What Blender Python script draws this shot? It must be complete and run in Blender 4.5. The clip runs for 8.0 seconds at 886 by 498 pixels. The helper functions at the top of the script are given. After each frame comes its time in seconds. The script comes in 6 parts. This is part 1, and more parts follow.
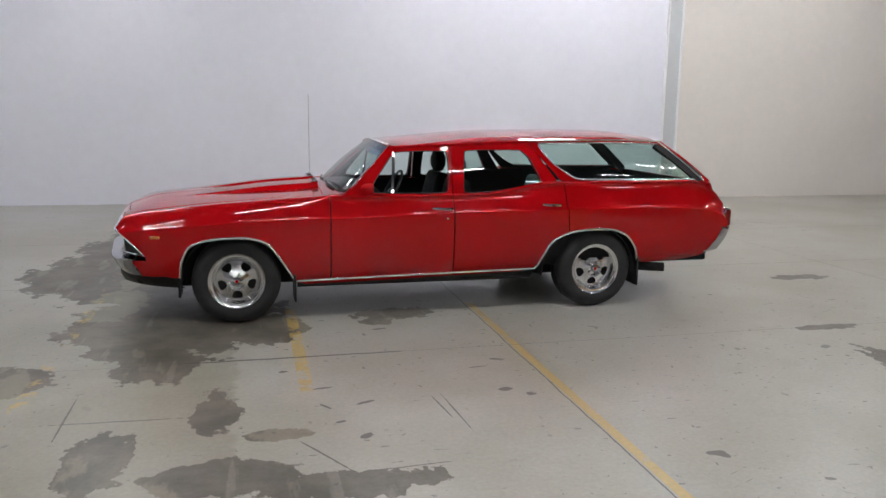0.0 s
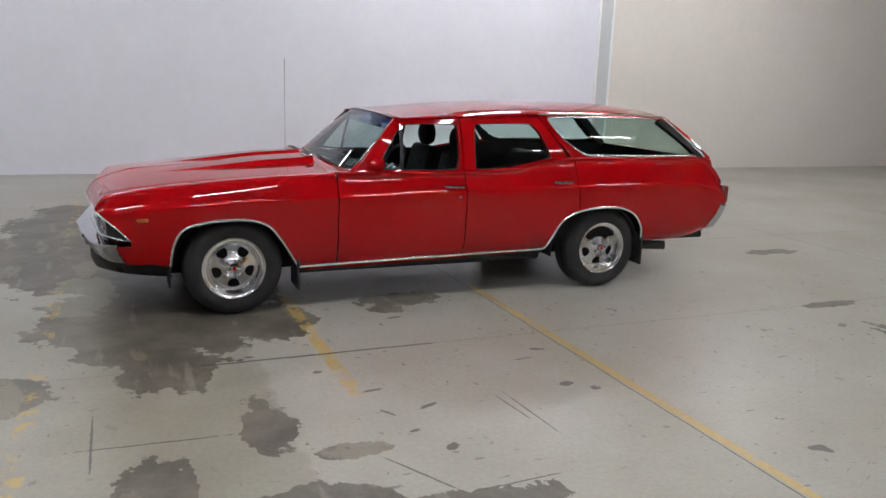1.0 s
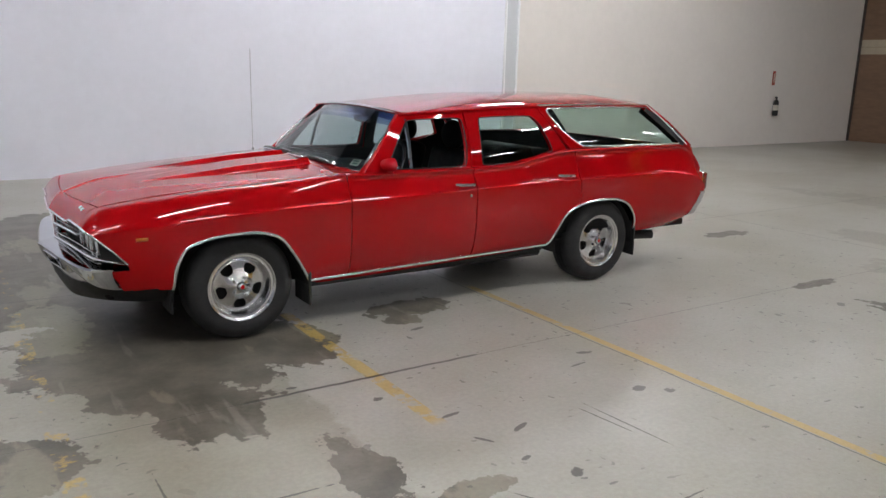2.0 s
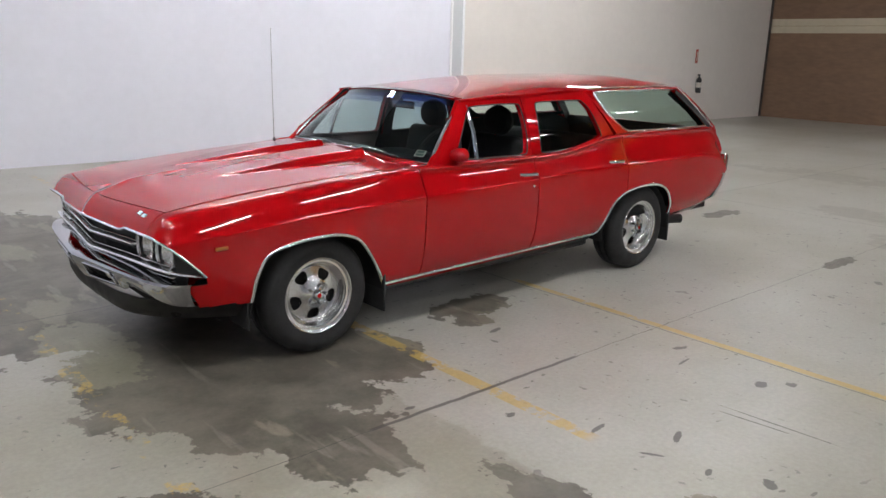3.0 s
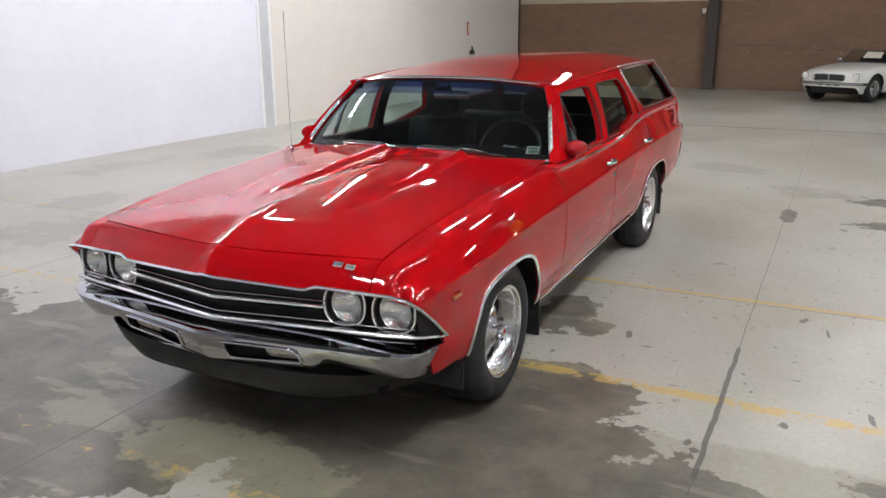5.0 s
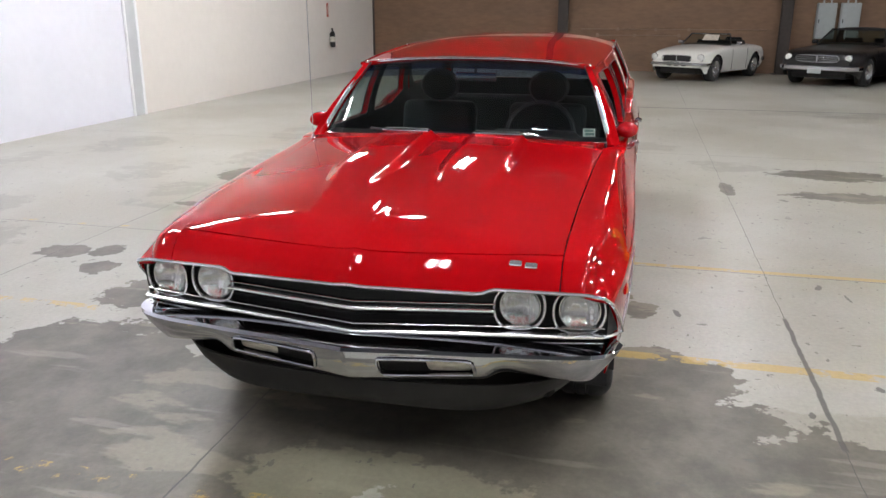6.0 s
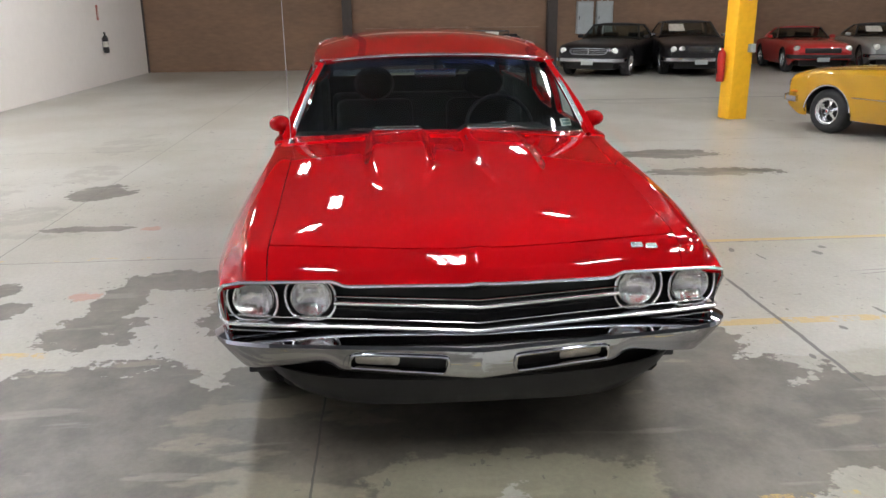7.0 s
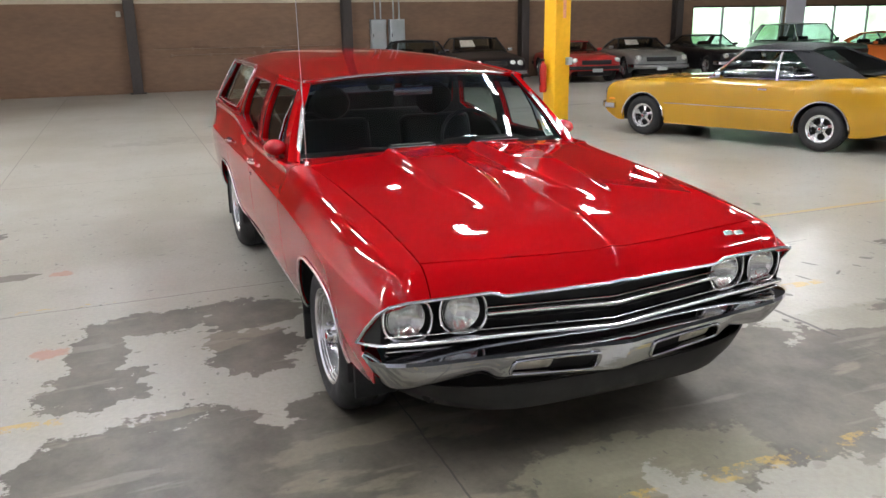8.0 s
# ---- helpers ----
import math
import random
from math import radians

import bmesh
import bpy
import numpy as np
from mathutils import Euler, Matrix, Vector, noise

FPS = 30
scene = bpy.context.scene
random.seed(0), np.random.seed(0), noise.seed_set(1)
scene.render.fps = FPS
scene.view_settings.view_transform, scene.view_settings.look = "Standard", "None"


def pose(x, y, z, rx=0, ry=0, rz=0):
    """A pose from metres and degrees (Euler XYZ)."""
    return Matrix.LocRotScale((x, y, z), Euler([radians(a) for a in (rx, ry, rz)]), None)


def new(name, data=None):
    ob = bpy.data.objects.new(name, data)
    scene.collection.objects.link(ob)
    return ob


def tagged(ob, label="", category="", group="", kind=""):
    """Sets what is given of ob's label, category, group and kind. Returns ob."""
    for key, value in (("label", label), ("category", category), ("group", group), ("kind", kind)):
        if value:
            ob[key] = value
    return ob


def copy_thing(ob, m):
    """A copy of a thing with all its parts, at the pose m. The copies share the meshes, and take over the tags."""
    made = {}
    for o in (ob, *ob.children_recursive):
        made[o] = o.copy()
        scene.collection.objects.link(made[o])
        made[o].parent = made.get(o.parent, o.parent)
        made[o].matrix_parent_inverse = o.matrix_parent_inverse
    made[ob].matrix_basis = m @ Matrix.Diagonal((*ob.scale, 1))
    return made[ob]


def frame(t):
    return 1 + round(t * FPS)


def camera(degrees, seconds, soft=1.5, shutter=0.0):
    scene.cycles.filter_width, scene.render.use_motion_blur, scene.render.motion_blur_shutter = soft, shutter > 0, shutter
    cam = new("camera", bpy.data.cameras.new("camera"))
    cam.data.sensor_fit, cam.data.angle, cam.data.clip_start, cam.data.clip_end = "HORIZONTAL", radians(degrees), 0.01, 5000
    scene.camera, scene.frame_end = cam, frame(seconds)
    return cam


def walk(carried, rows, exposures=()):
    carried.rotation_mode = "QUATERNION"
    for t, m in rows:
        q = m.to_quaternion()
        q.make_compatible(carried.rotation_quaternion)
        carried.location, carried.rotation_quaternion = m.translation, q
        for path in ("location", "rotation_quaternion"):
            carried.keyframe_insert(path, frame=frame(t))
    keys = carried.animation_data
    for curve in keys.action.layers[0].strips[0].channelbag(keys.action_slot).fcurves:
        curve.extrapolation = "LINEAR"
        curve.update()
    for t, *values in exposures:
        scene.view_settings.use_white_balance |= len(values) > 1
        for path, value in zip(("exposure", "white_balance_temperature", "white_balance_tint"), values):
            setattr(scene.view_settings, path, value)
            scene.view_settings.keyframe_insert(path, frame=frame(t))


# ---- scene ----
cam = camera(59.08, 8.0)
# seconds, place in metres, turn in degrees; x runs along the wagon to its rear, y to its right side
ROWS = [
    (0, 0.110, -6.893, 1.649, 79.837, -0.902, -13.868),
    (0.5, -0.282, -6.536, 1.639, 78.098, -1.243, -18.914),
    (1, -0.708, -6.175, 1.652, 77.633, -2.181, -22.477),
    (1.5, -1.113, -5.790, 1.644, 77.512, -1.840, -28.031),
    (3, -2.194, -4.366, 1.649, 75.682, -1.485, -41.188),
    (3.5, -2.477, -3.854, 1.656, 75.091, -1.415, -45.749),
    (4, -2.669, -3.279, 1.644, 74.655, -0.885, -50.872),
    (4.5, -2.920, -2.729, 1.650, 74.604, -0.541, -56.617),
    (5, -3.089, -2.142, 1.661, 74.242, 0.348, -63.242),
    (6.5, -3.339, -0.298, 1.621, 72.850, -0.278, -84.687),
    (7, -3.364, 0.307, 1.615, 73.066, 0.509, -94.402),
    (7.5, -3.268, 0.938, 1.629, 73.727, 1.499, -101.696),
    (8, -3.170, 1.581, 1.635, 74.065, 1.001, -111.846),
]
walk(cam, [(t, pose(x, y, z, rx, ry, rz)) for t, x, y, z, rx, ry, rz in ROWS],
     [(0.0, 0.06), (1.5, 0.12), (3.5, 0.5), (4.5, 0.62), (6.5, 0.85), (8.0, 0.87)])

# ---- light ----
world = bpy.data.worlds.new("world")
scene.world = world
world.use_nodes = True
_nt = world.node_tree
_sky = _nt.nodes.new("ShaderNodeTexSky")
_sky.sky_type, _sky.sun_disc = "NISHITA", False
_sky.sun_elevation, _sky.sun_rotation = radians(45), radians(200)
_nt.links.new(_sky.outputs[0], _nt.nodes["Background"].inputs[0])
_nt.nodes["Background"].inputs[1].default_value = 0.15
scene.view_settings.exposure = 0.0


# ---- materials ----
def material(name, colour, rough=0.5, metal=0.0, coat=0.0, **more):
    m = bpy.data.materials.new(name)
    m.use_nodes = True
    b = m.node_tree.nodes["Principled BSDF"]
    b.inputs["Base Color"].default_value = (*colour, 1)
    b.inputs["Roughness"].default_value = rough
    b.inputs["Metallic"].default_value = metal
    b.inputs["Coat Weight"].default_value = coat
    b.inputs["Coat Roughness"].default_value = more.get("coat_rough", 0.03)
    if "coat_ior" in more:
        b.inputs["Coat IOR"].default_value = more["coat_ior"]
    if "spec" in more:
        b.inputs["Specular IOR Level"].default_value = more["spec"]
    if "transmission" in more:
        b.inputs["Transmission Weight"].default_value = more["transmission"]
    if "ior" in more:
        b.inputs["IOR"].default_value = more["ior"]
    if "emit" in more:
        b.inputs["Emission Color"].default_value = (*more["emit"], 1)
        b.inputs["Emission Strength"].default_value = more["strength"]
    return m


def grained(m, scale=20.0, amount=0.25, bump=0.1, rough=0.1, distance=0.01, stretch=(1, 1, 1), coarse=0.15, whole=False):
    """Adds two scales of colour variation, an uneven gloss and a fine relief to a material."""
    nt = m.node_tree
    b = nt.nodes["Principled BSDF"]
    base = tuple(b.inputs["Base Color"].default_value)
    tc = nt.nodes.new("ShaderNodeTexCoord")
    mp = nt.nodes.new("ShaderNodeMapping")
    mp.inputs["Scale"].default_value = stretch
    geo = nt.nodes.new("ShaderNodeNewGeometry")
    nt.links.new(geo.outputs["Position"] if whole else tc.outputs["Object"], mp.inputs[0])
    fine, big = nt.nodes.new("ShaderNodeTexNoise"), nt.nodes.new("ShaderNodeTexNoise")
    for n, s in ((fine, scale), (big, scale * coarse)):
        n.inputs["Scale"].default_value = s
        n.inputs["Detail"].default_value = 6
        nt.links.new(mp.outputs[0], n.inputs["Vector"])
    add = nt.nodes.new("ShaderNodeMath")
    add.operation = "ADD"
    nt.links.new(fine.outputs[0], add.inputs[0])
    nt.links.new(big.outputs[0], add.inputs[1])
    ramp = nt.nodes.new("ShaderNodeMapRange")
    ramp.inputs["From Min"].default_value, ramp.inputs["From Max"].default_value = 0.6, 1.4
    ramp.inputs["To Min"].default_value, ramp.inputs["To Max"].default_value = 1 - amount, 1 + amount
    nt.links.new(add.outputs[0], ramp.inputs["Value"])
    mul = nt.nodes.new("ShaderNodeVectorMath")
    mul.operation = "SCALE"
    mul.inputs[0].default_value = base[:3]
    nt.links.new(ramp.outputs[0], mul.inputs["Scale"])
    nt.links.new(mul.outputs[0], b.inputs["Base Color"])
    rr = nt.nodes.new("ShaderNodeMapRange")
    r0 = b.inputs["Roughness"].default_value
    rr.inputs["From Min"].default_value, rr.inputs["From Max"].default_value = 0.3, 0.7
    rr.inputs["To Min"].default_value, rr.inputs["To Max"].default_value = max(0.0, r0 - rough), min(1.0, r0 + rough)
    nt.links.new(big.outputs[0], rr.inputs["Value"])
    nt.links.new(rr.outputs[0], b.inputs["Roughness"])
    bp = nt.nodes.new("ShaderNodeBump")
    bp.inputs["Strength"].default_value, bp.inputs["Distance"].default_value = bump, distance
    nt.links.new(fine.outputs[0], bp.inputs["Height"])
    nt.links.new(bp.outputs[0], b.inputs["Normal"])
    return m


def sheer_glass(name, tint, gloss_rough=0.0):
    """A thin pane: clear with a tint, mirroring more at a flat angle."""
    m = bpy.data.materials.new(name)
    m.use_nodes = True
    nt = m.node_tree
    nt.nodes.remove(nt.nodes["Principled BSDF"])
    out = nt.nodes["Material Output"]
    tr, gl, mix, fr = (nt.nodes.new(k) for k in ("ShaderNodeBsdfTransparent", "ShaderNodeBsdfGlossy", "ShaderNodeMixShader", "ShaderNodeLayerWeight"))
    power, scale = nt.nodes.new("ShaderNodeMath"), nt.nodes.new("ShaderNodeMath")
    power.operation, scale.operation = "POWER", "MULTIPLY_ADD"
    power.inputs[1].default_value, scale.inputs[1].default_value, scale.inputs[2].default_value = 5.0, 0.92, 0.08
    tr.inputs[0].default_value = (*tint, 1)
    gl.inputs["Roughness"].default_value = gloss_rough
    nt.links.new(fr.outputs["Facing"], power.inputs[0])
    nt.links.new(power.outputs[0], scale.inputs[0])
    nt.links.new(scale.outputs[0], mix.inputs[0])
    nt.links.new(tr.outputs[0], mix.inputs[1])
    nt.links.new(gl.outputs[0], mix.inputs[2])
    nt.links.new(mix.outputs[0], out.inputs[0])
    return m



def concrete_floor():
    """Worn warehouse concrete: dark stains with ragged rims, scuffs, joints, worn yellow parking lines."""
    m = bpy.data.materials.new("stained_concrete")
    m.use_nodes = True
    nt = m.node_tree
    b = nt.nodes["Principled BSDF"]

    def node(kind, **put):
        n = nt.nodes.new(kind)
        for k, v in put.items():
            n.inputs[int(k[1:]) if k[0] == "i" and k[1:].isdigit() else k].default_value = v
        return n

    def wire(out, n, i):
        nt.links.new(out, n.inputs[i])

    def calc(op, a, b_=0.0, c=0.0, clamp=False):
        n = nt.nodes.new("ShaderNodeMath")
        n.operation, n.use_clamp = op, clamp
        for i, v in enumerate((a, b_, c)):
            if isinstance(v, (int, float)):
                n.inputs[i].default_value = v
            else:
                wire(v, n, i)
        return n.outputs[0]

    def step(v, lo, hi, t0=0.0, t1=1.0):
        n = nt.nodes.new("ShaderNodeMapRange")
        n.interpolation_type = "SMOOTHSTEP"
        for i, q in enumerate((lo, hi, t0, t1)):
            n.inputs[1 + i].default_value = q
        wire(v, n, 0)
        return n.outputs[0]

    def mixed(fac, a, b_):
        n = nt.nodes.new("ShaderNodeMix")
        n.data_type = "RGBA"
        wire(fac, n, 0)
        for i, v in ((6, a), (7, b_)):
            if isinstance(v, tuple):
                n.inputs[i].default_value = (*v, 1)
            else:
                wire(v, n, i)
        return n.outputs[2]

    tc = nt.nodes.new("ShaderNodeTexCoord")
    P = tc.outputs["Object"]
    xyz = nt.nodes.new("ShaderNodeSeparateXYZ")
    wire(P, xyz, 0)
    x, y = xyz.outputs[0], xyz.outputs[1]

    def noise_at(scale, detail=6.0, rough=0.55, stretch=None, turn=0.0):
        n = node("ShaderNodeTexNoise", Scale=scale, Detail=detail, Roughness=rough)
        src = P
        if stretch:
            mp = nt.nodes.new("ShaderNodeMapping")
            mp.inputs["Scale"].default_value = stretch
            mp.inputs["Rotation"].default_value = (0, 0, turn)
            wire(P, mp, 0)
            src = mp.outputs[0]
        wire(src, n, "Vector")
        return n.outputs[0]

    # broad cloudiness and grain
    cloud, grain, mid = noise_at(0.45, 5, 0.6), noise_at(38, 8, 0.7), noise_at(3.2, 7, 0.62)
    col = mixed(step(cloud, 0.35, 0.65), (0.335, 0.316, 0.264), (0.415, 0.402, 0.362))
    col = mixed(step(mid, 0.50, 0.75, 0, 0.3), col, (0.31, 0.298, 0.262))
    # stains: ellipses (centre, half-size) with a ragged rim
    spots = [(-0.45, -0.75, 0.80, 0.95), (-0.50, -1.75, 0.28, 0.45), (0.10, -1.05, 0.42, 0.38), (-0.50, 0.55, 0.75, 0.80), (-0.62, 1.60, 0.85, 0.75), (-0.65, 2.95, 0.70, 1.10),
             (-1.25, 1.30, 0.75, 1.25), (-1.15, 2.75, 0.60, 1.30), (-1.40, -1.95, 0.36, 0.32), (-0.02, -3.48, 0.34, 0.20), (-1.15, 0.85, 0.60, 0.55), (-1.0, 0.30, 0.45, 0.40)]
    patches = [(1.24, -0.80, 0.32, 0.18), (1.06, -1.00, 0.14, 0.12), (-0.09, -2.68, 0.13, 0.34), (0.52, -3.66, 0.42, 0.15), (0.22, -3.06, 0.16, 0.08), (-0.62, -3.20, 0.16, 0.36), (0.62, 1.90, 0.24, 0.28), (1.08, 1.88, 0.40, 0.15), (1.42, 1.58, 0.20, 0.36), (1.35, 1.02, 0.28, 0.32), (0.80, 1.10, 0.33, 0.26), (0.98, 2.50, 0.13, 0.15), (1.32, 2.66, 0.14, 0.11),
               (1.25, 2.98, 0.16, 0.20), (4.07, 2.98, 0.34, 0.30), (5.45, -2.98, 0.30, 0.60), (4.38, -3.05, 0.20, 0.75), (4.55, -1.82, 0.30, 0.07), (5.58, -0.12, 0.34, 0.11), (2.75, 2.62, 0.09, 0.34)]
    # thin worn-in stains farther off
    veils = [(4.0, 4.1, 0.55, 0.40), (5.5, 5.4, 0.80, 0.45), (3.9, 6.0, 0.9, 0.35), (5.7, -1.95, 0.35, 0.40), (6.9, -1.0, 0.35, 0.50), (1.1, 3.9, 0.7, 0.5), (2.2, 4.6, 0.5, 0.4), (3.3, 3.3, 0.35, 0.3), (5.0, 3.4, 0.6, 0.3), (7.0, 3.6, 0.8, 0.4), (2.65, 3.05, 0.16, 0.55), (9.5, 0.5, 0.5, 1.6), (10.8, -4.5, 0.4, 2.4)]

    def blots(places):
        f = None
        for cx, cy, rx, ry in places:
            dx, dy = calc("MULTIPLY", calc("SUBTRACT", x, cx), 1 / rx), calc("MULTIPLY", calc("SUBTRACT", y, cy), 1 / ry)
            d = calc("SUBTRACT", 1.0, calc("SQRT", calc("ADD", calc("MULTIPLY", dx, dx), calc("MULTIPLY", dy, dy))))
            f = d if f is None else calc("MAXIMUM", f, d)
        return f

    rag = calc("ADD", calc("MULTIPLY", noise_at(1.0, 8, 0.58, (3.4, 1.9, 1), 0.12), 0.62), calc("MULTIPLY", noise_at(7.5, 6, 0.62), 0.38))
    rag = calc("SUBTRACT", rag, 0.5)
    rag2 = calc("SUBTRACT", calc("ADD", calc("MULTIPLY", noise_at(1.0, 8, 0.6, (5.5, 3.2, 1), 0.3), 0.6), calc("MULTIPLY", noise_at(11, 6, 0.62), 0.4)), 0.5)
    field = calc("MAXIMUM", calc("MULTIPLY_ADD", rag, 2.1, calc("MINIMUM", blots(spots), 0.50)), calc("MULTIPLY_ADD", rag2, 2.9, calc("MINIMUM", blots(patches), 0.42)))
    stain = step(field, 0.0, 0.045)
    veil = calc("MULTIPLY", step(calc("MULTIPLY_ADD", rag, 3.0, calc("MINIMUM", blots(veils), 0.3)), 0.0, 0.3), 0.36)
    col = mixed(veil, col, (0.15, 0.135, 0.108))
    # tan film left of the bay line, in front of the car
    film_edge = calc("SUBTRACT", calc("MULTIPLY", rag, 0.45), x)
    film_band = calc("MULTIPLY", step(film_edge, -0.01, 0.04), calc("MULTIPLY", step(y, -5.2, -3.6), step(y, -0.9, -0.4, 1.0, 0.0)))
    col = mixed(calc("MULTIPLY", film_band, step(noise_at(1.4, 6, 0.6), 0.3, 0.7, 0.3, 0.75)), col, (0.235, 0.215, 0.160))
    inside = mixed(step(noise_at(2.6, 8, 0.66), 0.32, 0.68), (0.080, 0.071, 0.056), (0.165, 0.148, 0.118))
    # paler, half-cleaned patches and wiped streaks inside the stains
    wiped = step(noise_at(1.0, 7, 0.55, (2.4, 0.9, 1), 0.2), 0.56, 0.60)
    inside = mixed(calc("MULTIPLY", wiped, 0.42), inside, (0.31, 0.285, 0.205))
    pale = step(calc("MULTIPLY_ADD", rag, 2.2, blots([(-0.98, -0.12, 0.24, 0.62)])), 0.0, 0.10)
    inside = mixed(calc("MULTIPLY", pale, 0.55), inside, (0.30, 0.285, 0.20))
    streak = step(noise_at(1.0, 5, 0.5, (7.5, 1.1, 1), 0.12), 0.60, 0.66)
    inside = mixed(calc("MULTIPLY", streak, 0.28), inside, (0.34, 0.325, 0.27))
    col = mixed(stain, col, inside)
    wob = calc("MULTIPLY", calc("SUBTRACT", noise_at(4, 4, 0.6), 0.5), 0.03)
    # oil drops
    warp = nt.nodes.new("ShaderNodeMix")
    warp.data_type, warp.blend_type = "RGBA", "LINEAR_LIGHT"
    warp.inputs[0].default_value = 0.09
    wire(P, warp, 6)
    nz = node("ShaderNodeTexNoise", Scale=6.0, Detail=4.0)
    wire(P, nz, "Vector")
    wire(nz.outputs["Color"], warp, 7)
    for sc, size in ((1.25, 0.10), (1.7, 0.09), (2.6, 0.10)):
        vo = node("ShaderNodeTexVoronoi", Scale=sc)
        wire(warp.outputs[2], vo, "Vector")
        rnd = nt.nodes.new("ShaderNodeSeparateXYZ")
        wire(vo.outputs["Color"], rnd, 0)
        r = calc("MULTIPLY", calc("SUBTRACT", rnd.outputs[0], 0.42), size * 1.5)
        drop = step(calc("SUBTRACT", r, vo.outputs["Distance"]), 0.0, 0.012)
        col = mixed(calc("MULTIPLY", drop, step(noise_at(0.7, 3, 0.5), 0.42, 0.62, 0.25, 0.9)), col, (0.085, 0.08, 0.07))
    # black scuffs
    for sc, tr, lo in (((7, 26, 1), 0.5, 0.715), ((26, 7, 1), -0.3, 0.72)):
        scuff = calc("MULTIPLY", step(noise_at(1.0, 5, 0.6, sc, tr), lo, lo + 0.02), step(noise_at(0.35, 3, 0.5), 0.42, 0.58, 0.0, 1.0))
        col = mixed(calc("MULTIPLY", scuff, 0.8), col, (0.07, 0.065, 0.06))
    for sc, tr, lo in (((10, 22, 1), 0.9, 0.685), ((19, 9, 1), 0.25, 0.685)):
        dab = calc("MULTIPLY", step(noise_at(1.0, 3, 0.5, sc, tr), lo, lo + 0.012), step(noise_at(0.55, 2, 0.5), 0.34, 0.50))
        col = mixed(calc("MULTIPLY", dab, 0.7), col, (0.10, 0.095, 0.085))
    for turn, lo in ((0.45, 0.735), (-0.8, 0.74)):
        ca, sa = math.cos(turn), math.sin(turn)
        u = calc("ADD", calc("MULTIPLY", x, ca), calc("MULTIPLY", y, sa))
        v = calc("SUBTRACT", calc("MULTIPLY", y, ca), calc("MULTIPLY", x, sa))
        uv = nt.nodes.new("ShaderNodeCombineXYZ")
        wire(calc("MULTIPLY", u, 2.2), uv, 0)
        wire(calc("MULTIPLY", v, 34.0), uv, 1)
        n = node("ShaderNodeTexNoise", Scale=1.0, Detail=2.0, Roughness=0.5)
        wire(uv.outputs[0], n, "Vector")
        scratch = calc("MULTIPLY", step(n.outputs[0], lo, lo + 0.03), step(noise_at(0.5, 3, 0.5), 0.45, 0.6))
        col = mixed(calc("MULTIPLY", scratch, 0.7), col, (0.12, 0.112, 0.10))
    # single marks, skid lines and hairline cracks: centre, half-length, half-width, turn
    marks = [(0.29, -2.08, 0.035, 0.020, 0.3), (0.50, -2.42, 0.070, 0.016, 0.2), (0.72, -2.69, 0.070, 0.017, 0.4), (0.55, -2.95, 0.035, 0.014, 0.3), (0.49, -2.71, 0.055, 0.012, -1.0),
             (1.57, -2.65, 0.050, 0.035, 0.2), (1.69, -2.09, 0.060, 0.022, -0.3), (1.52, -2.22, 0.080, 0.010, 0.1), (1.04, -1.22, 0.060, 0.020, 0.2), (0.66, -3.15, 0.045, 0.030, 0.5), (-0.04, -1.73, 0.035, 0.016, 0.0)]
    lines = [(-0.59, -2.71, 0.40, 0.008, -0.05), (0.43, -3.34, 0.26, 0.007, -1.05), (0.80, -3.54, 0.26, 0.006, 0.05), (-0.87, -2.62, 0.36, 0.007, 1.57), (1.19, -2.92, 0.32, 0.006, -1.50), (1.13, -2.84, 0.20, 0.006, -1.45)]
    spot = None
    bite = calc("MULTIPLY", calc("SUBTRACT", noise_at(24, 5, 0.65), 0.5), 2.6)
    for cx, cy, a, h, turn in marks + lines:
        ca, sa = math.cos(turn), math.sin(turn)
        dx, dy = calc("SUBTRACT", x, cx), calc("SUBTRACT", calc("ADD", y, wob), cy)
        u = calc("ADD", calc("MULTIPLY", dx, ca / a), calc("MULTIPLY", dy, sa / a))
        v = calc("SUBTRACT", calc("MULTIPLY", dy, ca / h), calc("MULTIPLY", dx, sa / h))
        d = calc("SUBTRACT", 1.0, calc("ADD", calc("MULTIPLY", u, u), calc("MULTIPLY", v, v)))
        spot = d if spot is None else calc("MAXIMUM", spot, d)
    col = mixed(calc("MULTIPLY", step(calc("ADD", spot, bite), 0.1, 0.4), 0.85), col, (0.075, 0.07, 0.062))
    rust = None
    for cx, cy, r in ((2.72, 2.16, 0.075), (1.17, 2.12, 0.085)):
        dx, dy = calc("SUBTRACT", x, cx), calc("MULTIPLY", calc("SUBTRACT", y, cy), 0.8)
        d = calc("MULTIPLY", calc("SQRT", calc("ADD", calc("MULTIPLY", dx, dx), calc("MULTIPLY", dy, dy))), 1 / r)
        g = step(calc("MULTIPLY_ADD", calc("SUBTRACT", noise_at(14, 5, 0.65), 0.5), 2.2, calc("SUBTRACT", 1.0, d)), 0.0, 0.35)
        rust = g if rust is None else calc("MAXIMUM", rust, g)
    col = mixed(calc("MULTIPLY", rust, 0.55), col, (0.42, 0.13, 0.05))
    # sawn joints, the long crack and a wide dark band at x 11.2

    def line(coord, at, half, other, lo, hi):
        near = step(calc("ABSOLUTE", calc("SUBTRACT", calc("ADD", coord, wob), at)), half * 0.5, half, 1.0, 0.0)
        return calc("MULTIPLY", near, calc("MULTIPLY", step(other, lo - 0.02, lo + 0.02), step(other, hi - 0.02, hi + 0.02, 1.0, 0.0)))

